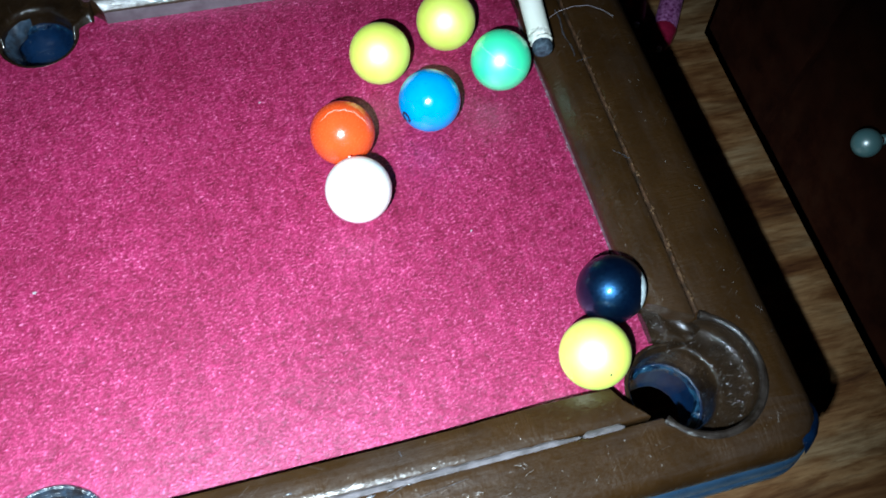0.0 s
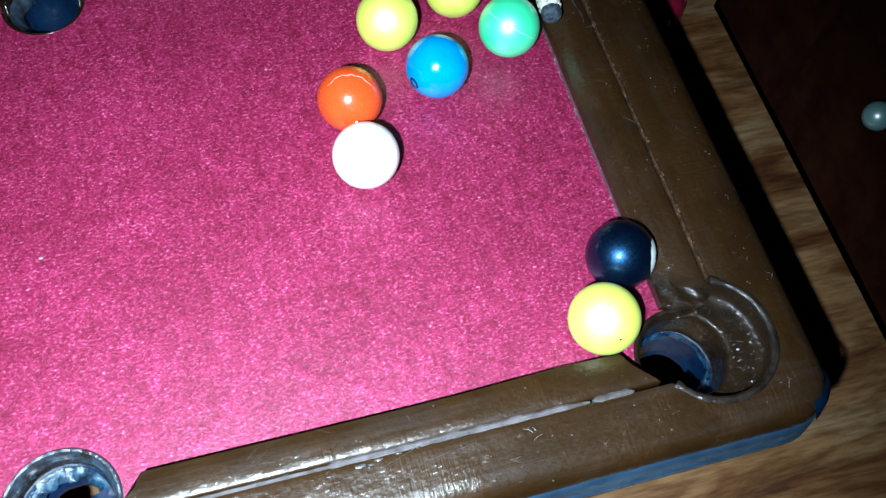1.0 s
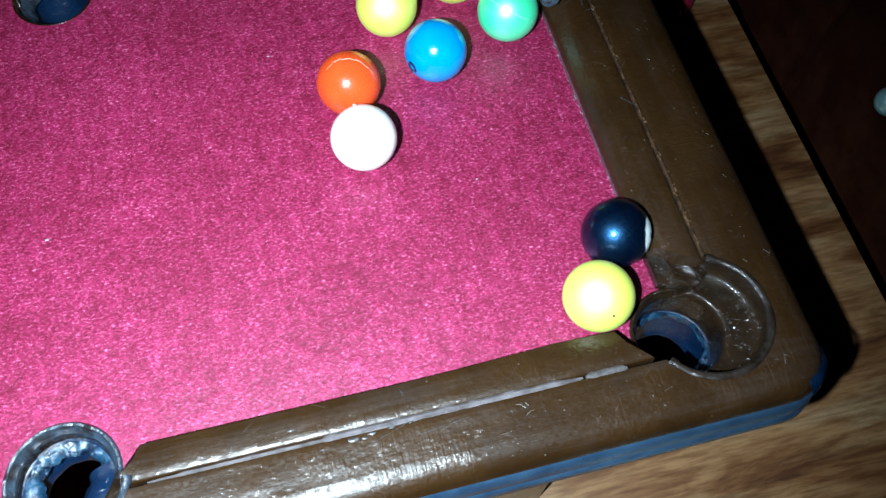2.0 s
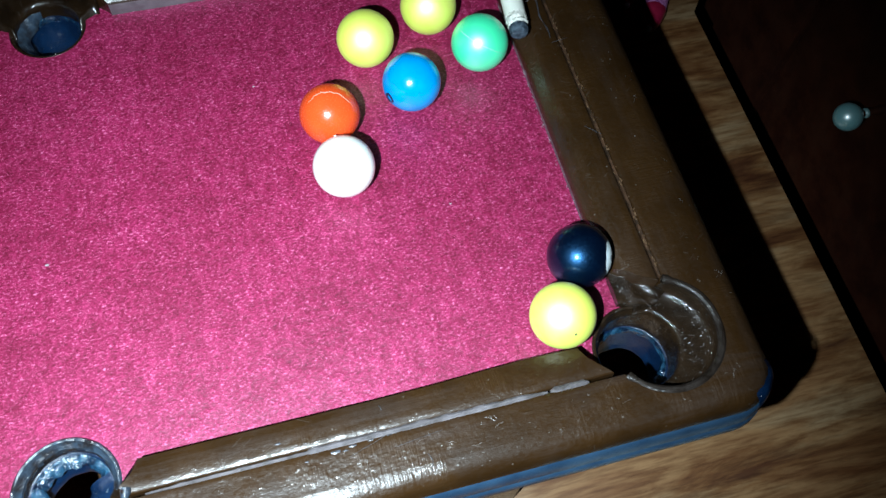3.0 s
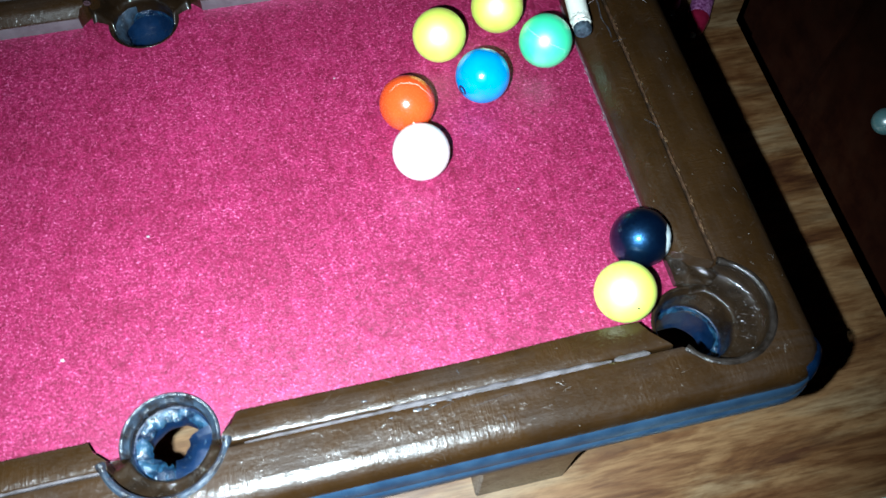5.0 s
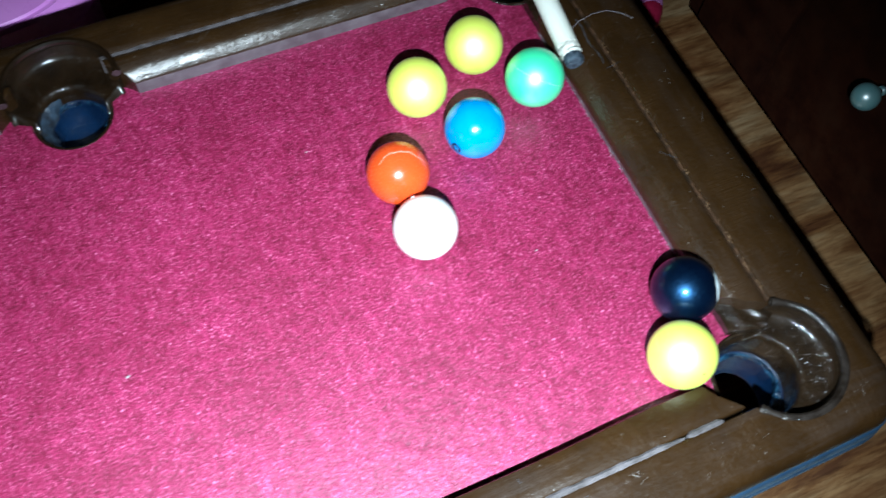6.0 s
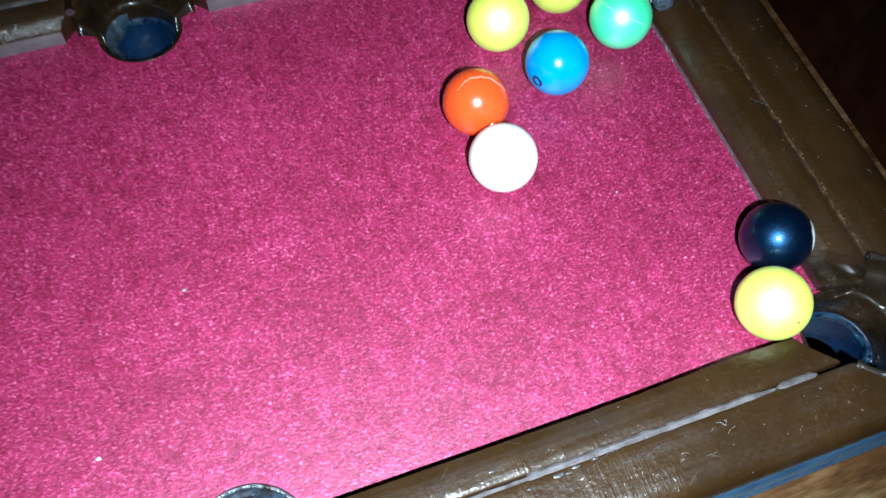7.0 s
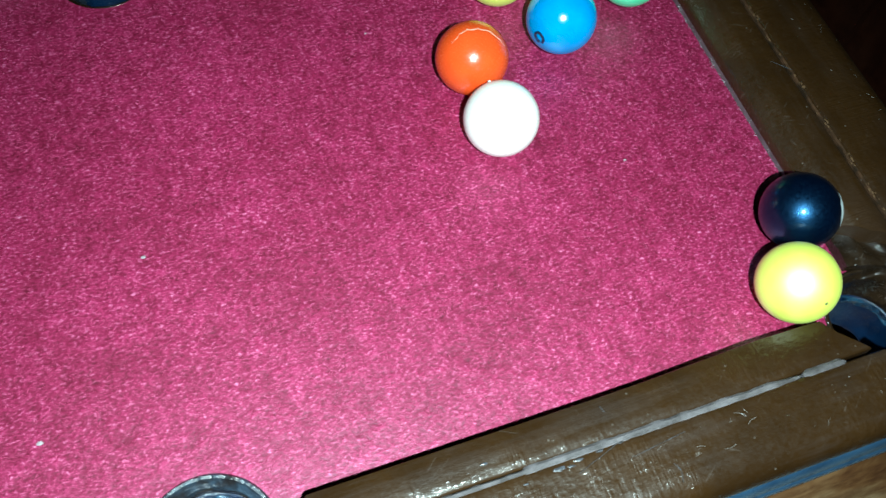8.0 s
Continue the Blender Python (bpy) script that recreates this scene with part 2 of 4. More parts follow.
BLACK = plastic("black_ball", (0.0003, 0.0012, 0.005), (0.0004, 0.0020, 0.008), 0.33, size=90, wave=0.08, scratch=0.10, glint=0.06, coat=0.35, coat_rough=0.13, spec=1.0)
BLACK.node_tree.nodes["Principled BSDF"].inputs["Specular Tint"].default_value = (0.12, 0.45, 1.0, 1)
NICK = plastic("pale_nick", (0.10, 0.085, 0.075), (0.26, 0.24, 0.23), 0.35, size=300, coat=0.6)
SCUFF = plastic("pale_scuff", (0.022, 0.018, 0.017), (0.060, 0.062, 0.074), 0.34, size=300, dust=0.3, coat=0.6, coat_rough=0.2)
CRUMB = plastic("old_glue", (0.05, 0.024, 0.009), (0.13, 0.072, 0.035), 0.45, size=300, coat=0.6)
SPOT = plastic("white_print", (0.60, 0.70, 0.72), (0.82, 0.90, 0.92), 0.4, size=300)
INK = plastic("dark_print", (0.003, 0.008, 0.03), (0.006, 0.016, 0.06), 0.4, size=300)
PALE_SEAM = plastic("pale_seam", (0.50, 0.22, 0.13), (0.72, 0.44, 0.34), 0.4, size=300)
CUE = plastic("cue_paint", (0.84, 0.86, 0.76), (0.92, 0.93, 0.86), 0.4, size=70, dust=0.3)
CHALK = plastic("chalked_tip", (0.012, 0.022, 0.035), (0.06, 0.09, 0.12), 0.75, size=500, dust=0.8, wave=0.9)
FRAYED = plastic("frayed_ferrule", (0.55, 0.55, 0.48), (0.80, 0.80, 0.74), 0.6, size=400, wave=1.0)
TABLE_WOOD = wood_material("oak_tabletop", (0.078, 0.032, 0.014), (0.165, 0.086, 0.036), (0.29, 0.190, 0.100), 0.45, (7, 42, 42))
CABINET = wood_material("dark_red_wood", (0.026, 0.0068, 0.0030), (0.044, 0.0118, 0.0050), (0.062, 0.0180, 0.0078), 0.5, (30, 4, 4))
STEEL = plastic("pale_metal", (0.38, 0.92, 0.95), (0.44, 0.94, 0.97), 0.34, size=60, wave=0.05, scratch=0.0, coat=1.0, coat_rough=0.35, coat_ior=5.5)
STEEL.node_tree.nodes["Principled BSDF"].inputs["Metallic"].default_value = 0.10
PINK = plastic("pink_plastic", (0.76, 0.26, 0.78), (0.82, 0.32, 0.84), 0.28, size=20, wave=0.1)
RED_PEN = plastic("red_plastic", (0.16, 0.004, 0.02), (0.26, 0.010, 0.04), 0.3, size=150)
GLITTER = plastic("glitter_barrel", (0.12, 0.015, 0.09), (0.42, 0.16, 0.36), 0.3, size=420, dust=1.0, specks=900)
PAINT = plastic("white_paint", (0.66, 0.84, 0.90), (0.74, 0.90, 0.94), 0.5, size=12)
PLASTER = plastic("wall_paint", (0.30, 0.28, 0.25), (0.36, 0.34, 0.30), 0.8, size=3)
FLOOR = wood_material("floor_boards", (0.03, 0.015, 0.008), (0.06, 0.03, 0.014), (0.09, 0.045, 0.02), 0.5)
FIBRE = plastic("pink_fibre", (0.42, 0.04, 0.13), (0.62, 0.14, 0.28), 0.35, size=200, coat=1.0, coat_rough=0.22)
LINT = plastic("pale_lint", (0.25, 0.21, 0.23), (0.40, 0.36, 0.38), 0.6, size=300)


# ---- building ----
def mesh_of(name, bm, *materials, angle=35, smooth=True):
    me = bpy.data.meshes.new(name)
    bmesh.ops.recalc_face_normals(bm, faces=bm.faces)
    bm.to_mesh(me)
    bm.free()
    for m in materials:
        me.materials.append(m)
    if smooth:
        me.shade_smooth()
        me.set_sharp_from_angle(angle=radians(angle))
    return me


def part(name, bm, material, parent, label="", angle=35):
    ob = new(name, mesh_of(name, bm, *(material if isinstance(material, tuple) else (material,)), angle=angle))
    ob.parent = parent
    if label:
        tagged(ob, label)
    return ob


def thing(name, label, category, at=(0, 0, 0), group="", kind=""):
    ob = new(name)
    ob.location, ob.empty_display_size = at, 0.01
    return tagged(ob, label, category, group, kind)


def solid(name, bm, material, label, category, group="", kind="", angle=35):
    return tagged(new(name, mesh_of(name, bm, *(material if isinstance(material, tuple) else (material,)), angle=angle)), label, category, group, kind)


def rings(bm, loops, close=True, caps=False, wrap=False):
    """Skin a list of closed loops of points."""
    vs = [[bm.verts.new(p) for p in loop] for loop in loops]
    pairs = list(zip(vs, vs[1:])) + ([(vs[-1], vs[0])] if wrap else [])
    n = len(vs[0])
    for a, b in pairs:
        for i in range(n if close else n - 1):
            j = (i + 1) % n
            bm.faces.new((a[i], a[j], b[j], b[i]))
    if caps:
        bm.faces.new(vs[0])
        bm.faces.new(vs[-1])
    return vs


def circle(cx, cy, r, z, n=48, start=0.0, sweep=360.0):
    k = n if sweep == 360 else n - 1
    return [(cx + r * math.cos(radians(start + sweep * i / k)), cy + r * math.sin(radians(start + sweep * i / k)), z) for i in range(n)]


def box(bm, x0, x1, y0, y1, z0, z1, bevel=0.0, seg=2):
    m = Matrix.LocRotScale(((x0 + x1) / 2, (y0 + y1) / 2, (z0 + z1) / 2), None, (x1 - x0, y1 - y0, z1 - z0))
    vs = bmesh.ops.create_cube(bm, size=1, matrix=m)["verts"]
    if bevel:
        es = list({e for v in vs for e in v.link_edges})
        bmesh.ops.bevel(bm, geom=es, offset=bevel, segments=seg, profile=0.6, affect="EDGES")


def tube(bm, points, radius, n=10, taper=None):
    """A round bar along points; taper gives each point's share of the radius."""
    pts = [Vector(p) for p in points]
    loops = []
    for i, p in enumerate(pts):
        d = (pts[min(i + 1, len(pts) - 1)] - pts[max(i - 1, 0)]).normalized()
        side = d.cross(Vector((0, 0, 1)) if abs(d.z) < 0.9 else Vector((1, 0, 0))).normalized()
        up = side.cross(d)
        r = radius * (taper[i] if taper else 1)
        loops.append([p + r * (side * math.cos(2 * math.pi * k / n) + up * math.sin(2 * math.pi * k / n)) for k in range(n)])
    rings(bm, loops, caps=True)


def carve(me, cutter):
    """The mesh less the cutter."""
    a, b = new("blank", me), new("cutter", cutter)
    mod = a.modifiers.new("cut", "BOOLEAN")
    mod.operation, mod.solver, mod.object = "DIFFERENCE", "EXACT", b
    bpy.context.view_layer.update()
    out = bpy.data.meshes.new_from_object(a.evaluated_get(bpy.context.evaluated_depsgraph_get()))
    for ob in (a, b):
        bpy.data.objects.remove(ob)
    return out


def prism(bm, outline, z0, z1):
    rings(bm, [[(x, y, z0) for x, y in outline], [(x, y, z1) for x, y in outline]], caps=True)


def islands(me):
    """The loose pieces of a mesh, as bmeshes."""
    bm = bmesh.new()
    bm.from_mesh(me)
    left, found = set(bm.verts), []
    while left:
        todo, seen = [left.pop()], []
        while todo:
            v = todo.pop()
            seen.append(v)
            for e in v.link_edges:
                o = e.other_vert(v)
                if o in left:
                    left.discard(o)
                    todo.append(o)
        found.append({v.index for v in seen})
    bm.free()
    for keep in found:
        piece = bmesh.new()
        piece.from_mesh(me)
        piece.verts.ensure_lookup_table()
        bmesh.ops.delete(piece, geom=[v for v in piece.verts if v.index not in keep], context="VERTS")
        yield piece


def rounded(s, z, r, n=9):
    """A rounded rectangle, s outside the noses of the cushions."""
    x0, x1, y0, y1 = -LONG - s * KX, s * KX, -s, WIDE + s
    r = max(r, 0.0004)
    out = []
    for cx, cy, a in ((x1 - r, y1 - r, 0), (x0 + r, y1 - r, 90), (x0 + r, y0 + r, 180), (x1 - r, y0 + r, 270)):
        out += [(cx + r * math.cos(radians(a + 90 * i / (n - 1))), cy + r * math.sin(radians(a + 90 * i / (n - 1))), z) for i in range(n)]
    return out


# ---- the room ----
def slab(name, label, category, material, *extent, bevel=0.0):
    bm = bmesh.new()
    box(bm, *extent, bevel)
    return solid(name, bm, material, label, category, kind="structure")


slab("floor", "dark boarded floor under the furniture", "floor", FLOOR, -1.6, 1.6, -1.6, 2.0, -0.93, -0.90)
slab("ceiling", "plain painted ceiling in the dark", "ceiling", PLASTER, -1.6, 1.6, -1.6, 2.0, 1.60, 1.65)
slab("wall_north", "plain painted wall in the dark", "wall", PLASTER, -1.6, 1.6, 2.0, 2.1, -0.93, 1.65)
slab("wall_south", "plain painted wall in the dark", "wall", PLASTER, -1.6, 1.6, -1.7, -1.6, -0.93, 1.65)
slab("wall_west", "plain painted wall in the dark", "wall", PLASTER, -1.7, -1.6, -1.7, 2.1, -0.93, 1.65)
slab("wall_east", "plain painted wall in the dark", "wall", PLASTER, 1.6, 1.7, -1.7, 2.1, -0.93, 1.65)

# the wooden table under the toy
desk = thing("wooden_table", "brown wooden table with streaked grain", "table")
bm = bmesh.new()
outline = [(-0.75, -0.32), (0.1865, -0.32), (0.1865, 0.268), (0.236, 0.320), (0.236, 0.80), (-0.75, 0.80)]
prism(bm, outline, WOOD - 0.028, WOOD)
bmesh.ops.bevel(bm, geom=[e for e in bm.edges], offset=0.003, segments=2, profile=0.6, affect="EDGES")
part("tabletop", bm, TABLE_WOOD, desk)
for x, y in ((-0.70, -0.27), (0.13, -0.27), (-0.70, 0.74), (0.13, 0.74)):
    bm = bmesh.new()
    box(bm, x - 0.025, x + 0.025, y - 0.025, y + 0.025, -0.90, WOOD - 0.028, 0.003)
    part("leg", bm, TABLE_WOOD, desk)

# the cabinet beside it
cabinet = thing("cabinet", "dark red-brown wooden cabinet with a round pale metal knob", "cabinet")
bm = bmesh.new()
box(bm, 0.2525, 0.584, -0.45, 0.75, -0.90, 0.25, 0.004)
part("body", bm, CABINET, cabinet)
bm = bmesh.new()
box(bm, 0.2465, 0.2525, -0.32, 0.22, -0.78, 0.10)
door = part("door", bm, CABINET, cabinet)
for name, y0, y1, z0, z1 in (("rail", -0.40, 0.30, -0.86, -0.78), ("rail", -0.40, 0.30, 0.10, 0.18), ("stile", -0.40, -0.32, -0.78, 0.10), ("stile", 0.22, 0.30, -0.78, 0.10)):
    bm = bmesh.new()
    box(bm, 0.2395, 0.2525, y0, y1, z0, z1, 0.003)
    part(name, bm, CABINET, door)
bm = bmesh.new()
rings(bm, [[(0.2415 - d, 0.137 + r * math.cos(2 * math.pi * k / 20), -0.110 + r * math.sin(2 * math.pi * k / 20)) for k in range(20)] for r, d in ((0.0034, -0.005), (0.0022, 0.002), (0.0020, 0.0100))], caps=True)
part("knob_stem", bm, CABINET, door)
bm = bmesh.new()
rings(bm, [[(0.2415 - d, 0.137 + r * math.cos(2 * math.pi * k / 16), -0.110 + r * math.sin(2 * math.pi * k / 16)) for k in range(16)] for r, d in ((0.0022, 0.0050), (0.0031, 0.0058), (0.0031, 0.0070), (0.0022, 0.0078))], caps=True)
part("knob_collar", bm, STEEL, door, "small bright metal ring behind the knob")
bm = bmesh.new()
prof = [(0.0086 * math.sin(radians(a)), 0.0185 - 0.0086 * math.cos(radians(a))) for a in range(10, 179, 12)]
rings(bm, [[(0.2415 - d, 0.137 + r * math.cos(2 * math.pi * k / 28), -0.110 + r * math.sin(2 * math.pi * k / 28)) for k in range(28)] for r, d in prof], caps=True)
part("knob", bm, STEEL, door, "shiny pale metal ball knob")

# a white sheet on the table in front of the toy
bm = bmesh.new()
grid = [[(0.0 + 0.178 * i / 12, -0.290 + 0.2170 * j / 14, WOOD + 0.0006 + 0.0008 * (1 + noise.noise(Vector((i * 0.4, j * 0.4, 2))))) for i in range(13)] for j in range(15)]
rows = [[bm.verts.new(p) for p in row] for row in grid]
for a, b in zip(rows, rows[1:]):
    for i in range(12):
        bm.faces.new((a[i], a[i + 1], b[i + 1], b[i]))
bmesh.ops.solidify(bm, geom=bm.faces[:], thickness=0.0004)
solid("paper_sheet", bm, PAINT, "pale white sheet of paper on the wooden table", "paper")

# ---- the toy pool table ----
pool = thing("pool_table", "toy pool table with crimson felt, brown plastic rails and blue pockets", "pool table")

# pockets: centre of the outer rim, its radius, centre of the hole, the way out of the table
CORNER, SIDE = 0.0228, 0.0235
pockets = []
for sx, x0 in ((1, 0.0), (-1, -LONG)):
    for sy, y0 in ((-1, 0.0), (1, WIDE)):
        pockets.append(("corner", x0 + sx * 0.0095, y0 + sy * 0.0030, CORNER, x0 + sx * 0.0030, y0 + sy * 0.0035, math.degrees(math.atan2(sy, sx)), 128))
for sy, y0 in ((-1, 0.0), (1, WIDE)):
    mx = MID - 0.0012 if sy < 0 else MID + 0.0058
    pockets.append(("side", mx, y0 + sy * 0.0060, SIDE, mx, y0 + (-0.0036 if sy < 0 else -0.0016), sy * 90.0, 84 if sy < 0 else 102))


def cut_radius(kind, out):
    """The hole in the cloth; the far middle pocket is the smallest."""
    return 0.0180 if kind == "corner" else 0.0187 if out < 0 else 0.0166

# the felt-covered board, cut out at the pockets
bm = bmesh.new()
for kind, cx, cy, r, hx, hy, out, half in pockets:
    rings(bm, [circle(hx, hy, cut_radius(kind, out), z) for z in (-0.02, 0.02)], caps=True)
holes = mesh_of("holes", bm, smooth=False)
bm = bmesh.new()
box(bm, -LONG - 0.006, 0.006, -0.006, WIDE + 0.006, -0.004, 0.0)
board = carve(mesh_of("felt", bm, FELT, smooth=False), holes)
bm = bmesh.new()
bm.from_mesh(board)
part("felt", bm, FELT, pool, "crimson napped felt, worn in patches")

# cushions: six moulded strips with a grey face
bm = bmesh.new()
for kind, cx, cy, r, hx, hy, out, half in pockets:
    if kind == "side":
        s = -1 if out < 0 else 1
        y0 = 0 if s < 0 else WIDE
        k = 1.0 if s < 0 else 0.93
        outline = [(cx + k * a, y0 + s * b) for a, b in ((-0.0305, -0.004), (0.0305, -0.004), (0.0305, 0.0002), (0.0285, 0.0026), (0.0205, 0.0095), (0.0195, 0.0200), (-0.0195, 0.0200), (-0.0205, 0.0095), (-0.0285, 0.0026), (-0.0305, 0.0002))]
    else:
        sx, sy = (1 if cx > MID else -1), (1 if cy > 0.1 else -1)
        x0, y0 = (0 if sx > 0 else -LONG), (0 if sy < 0 else WIDE)
        outline = [(x0 + sx * a, y0 + sy * b) for a, b in ((-0.031, -0.004), (-0.031, 0.0002), (-0.0265, 0.0014), (-0.0200, 0.0065), (-0.0125, 0.0140), (-0.0110, 0.0300), (0.0300, 0.0300), (0.0300, -0.0150), (0.0180, -0.0170), (0.0090, -0.0215), (0.0016, -0.0280), (0.0002, -0.0330), (-0.004, -0.0330))]
    prism(bm, outline, -0.03, 0.03)
ends = mesh_of("ends", bm, smooth=False)
bm = bmesh.new()
strip = [(0.0, -0.0005), (0.0, 0.0022), (0.0, 0.0054), (0.0006, 0.0064), (0.0030, 0.0098), (0.0042, 0.0109), (0.0060, 0.0115), (0.0100, 0.0117), (SEAM - 0.0014, 0.0116), (SEAM - 0.0007, 0.0112), (SEAM - 0.0005, 0.0104), (SEAM - 0.0005, -0.0005)]
rings(bm, [rounded(s, z, 0.0004, 2) for s, z in strip], wrap=True)
bmesh.ops.subdivide_edges(bm, edges=[e for e in bm.edges if e.calc_length() > 0.1], cuts=24)
strips = carve(mesh_of("cushions", bm, BROWN, smooth=False), ends)
for piece in islands(strips):
    for f in piece.faces:
        c = f.calc_center_median()
        short = min(abs(c.x), abs(c.x + LONG)) < 0.002
        f.material_index = 1 if c.z < (0.0024 if short else 0.0058) and abs(f.normal.z) < 0.3 and max(abs(f.normal.x), abs(f.normal.y)) > 0.94 and (short or -0.001 < c.y < WIDE + 0.001) else 0
    for v in piece.verts:
        if 0.0015 < v.co.z < 0.0112 and v.co.y < 0.02 and v.co.x > -LONG + 0.008 and v.co.x < -0.008:
            v.co.z -= 0.0027 * max(0.0, 1 + v.co.y / 0.0075)
        if 0.003 < v.co.z < 0.0100 and v.co.y > WIDE - 0.002 and v.co.y < WIDE + 0.003 and -LONG + 0.008 < v.co.x < -0.008:
            v.co.z += 0.0011
        if -0.0046 < v.co.y < -0.0001 and v.co.z > 0.003 and -LONG + 0.008 < v.co.x < -0.008:
            v.co.y *= 0.30
        if v.co.y < 0.02 and -0.15 < v.co.x < -0.012:
            v.co.y += 0.0016 * math.exp(-((v.co.x + 0.042) / 0.030) ** 2) * max(0.0, 1 + v.co.y / 0.008)
    short = all(v.co.x > -0.02 or v.co.x < -LONG + 0.02 for v in piece.verts)
    part("cushion", piece, (BROWN_END if short else BROWN, GREY), pool, "glossy brown plastic cushion with a grey face", angle=50)

# scuffs and crusts on the near rail
def scuff_line(name, points, radius, label):
    bm = bmesh.new()
    pts = [Vector(p) + Vector((0.0002 * noise.noise(Vector(p) * 800), 0.0002 * noise.noise(Vector(p) * 800 + Vector((5, 5, 5))), 0)) for p in points]
    tube(bm, pts, radius, 6, [0.3 + 0.7 * abs(math.sin(2.1 * i + 0.6)) for i in range(len(pts))])
    part(name, bm, SCUFF, pool, label)


def crust(name, x, y, z, long, wide, high, label, material, seed):
    bm = bmesh.new()
    bmesh.ops.create_icosphere(bm, subdivisions=4, radius=1)
    for v in bm.verts:
        k = 1 + 0.55 * noise.noise(v.co * 1.7 + Vector((seed, 0, 0))) + 0.25 * noise.noise(v.co * 5 + Vector((0, seed, 0)))
        v.co = Vector((x + v.co.x * k * long, y + v.co.y * k * wide, z + v.co.z * high))
    part(name, bm, material, pool, label)


for x, y, size, seed in ((-0.1165, -0.0167, 0.0016, 1), (-0.1130, -0.0170, 0.0010, 2), (-0.1105, -0.0160, 0.0012, 4), (-0.1040, -0.0156, 0.0009, 5), (-0.1265, -0.0175, 0.0008, 6), (-0.1350, -0.0088, 0.0009, 7), (-0.0975, -0.0153, 0.0007, 9)):
    crust("crust", x, y, 0.0124 if y < -0.0135 else 0.01165, size, size * 0.35, 0.0003, "small glossy crust beside the seam", SCUFF, seed)
scuff_line("scratch", [(-0.0985 + 0.0006 * math.sin(i * 0.5), -0.0040 - 0.0009 * i, 0.01125 + 0.00004 * i) for i in range(7)], 0.00016, "short pale scratch across the cushion")
scuff_line("scratch", [(-0.1120 + 0.0022 * i, -0.0195 + 0.0007 * i, 0.01262) for i in range(7)], 0.00012, "long faint scratch on the rail")
scuff_line("scratch", [(-0.0960 + 0.0024 * i, -0.0200 + 0.00025 * i, 0.01264) for i in range(8)], 0.00010, "long faint scratch on the rail")
scuff_line("scratch", [(-0.0862 + 0.0010 * math.sin(i * 0.45), -0.0250 - 0.0008 * i, 0.01262 - 0.00002 * i) for i in range(8)], 0.00017, "curved pale scratch on the rail")

# the rail frame round them
bm = bmesh.new()
for kind, cx, cy, r, hx, hy, out, half in pockets:
    rings(bm, [circle(cx, cy, r, z, 64) for z in (-0.03, 0.03)], caps=True)
wells = mesh_of("wells", bm, smooth=False)
bm = bmesh.new()
frame_profile = [(SEAM + 0.0006, -0.002, 0.001), (SEAM + 0.0006, 0.0108, 0.001), (SEAM + 0.0011, 0.0119, 0.001), (SEAM + 0.0025, 0.0124, 0.002), (0.022, 0.0126, 0.005), (0.0285, 0.0125, 0.0105), (0.0318, 0.0120, 0.0135), (0.0342, 0.0109, 0.0155), (0.0360, 0.0089, 0.0168), (0.0371, 0.0064, 0.0175), (0.0374, 0.0046, 0.0175), (0.0368, 0.0037, 0.0172), (0.030, 0.0035, 0.011), (0.030, -0.002, 0.011)]
rings(bm, [rounded(s, z, r) for s, z, r in frame_profile], wrap=True)
frame_mesh = carve(mesh_of("rail_frame", bm, BROWN, smooth=False), wells)
bm = bmesh.new()
bm.from_mesh(frame_mesh)
for f in bm.faces:
    c = f.calc_center_median()
    f.material_index = int(-0.010 < c.y < WIDE + 0.010 and (c.x > 0.012 or c.x < -LONG - 0.012))
part("rail_frame", bm, (BROWN, BROWN_END), pool, "scratched glossy brown plastic rail frame", angle=40)

# filler in the seams: pale dust along the long sides, grime along the short ones
for name, x0, x1, y0, y1, m in (("seam_filler", -0.1830, -0.0150, WIDE + SEAM - 0.0006, WIDE + SEAM + 0.0007, DUST),
                                ("seam_filler", -0.3990, -0.2310, WIDE + SEAM - 0.0006, WIDE + SEAM + 0.0007, DUST), ("seam_filler", -0.3990, -0.2310, -SEAM - 0.0005, -SEAM + 0.0004, DUST), ("seam_filler", SEAM * KX - 0.0004, SEAM * KX + 0.0005, 0.019, WIDE - 0.019, GRIME)):
    bm = bmesh.new()
    box(bm, x0, x1, y0, y1, 0.002, 0.0117)
    bmesh.ops.subdivide_edges(bm, edges=[e for e in bm.edges if e.calc_length() > 0.02], cuts=40)
    for v in bm.verts:
        if v.co.z > 0.01:
            v.co.z += 0.0007 * noise.noise(v.co * 260)
            v.co.y += 0.0003 * noise.noise(v.co * 190 + Vector((3, 1, 7)))
    part(name, bm, m, pool, "dusty grey filler in the seam" if m is DUST else "dark grime in the seam")

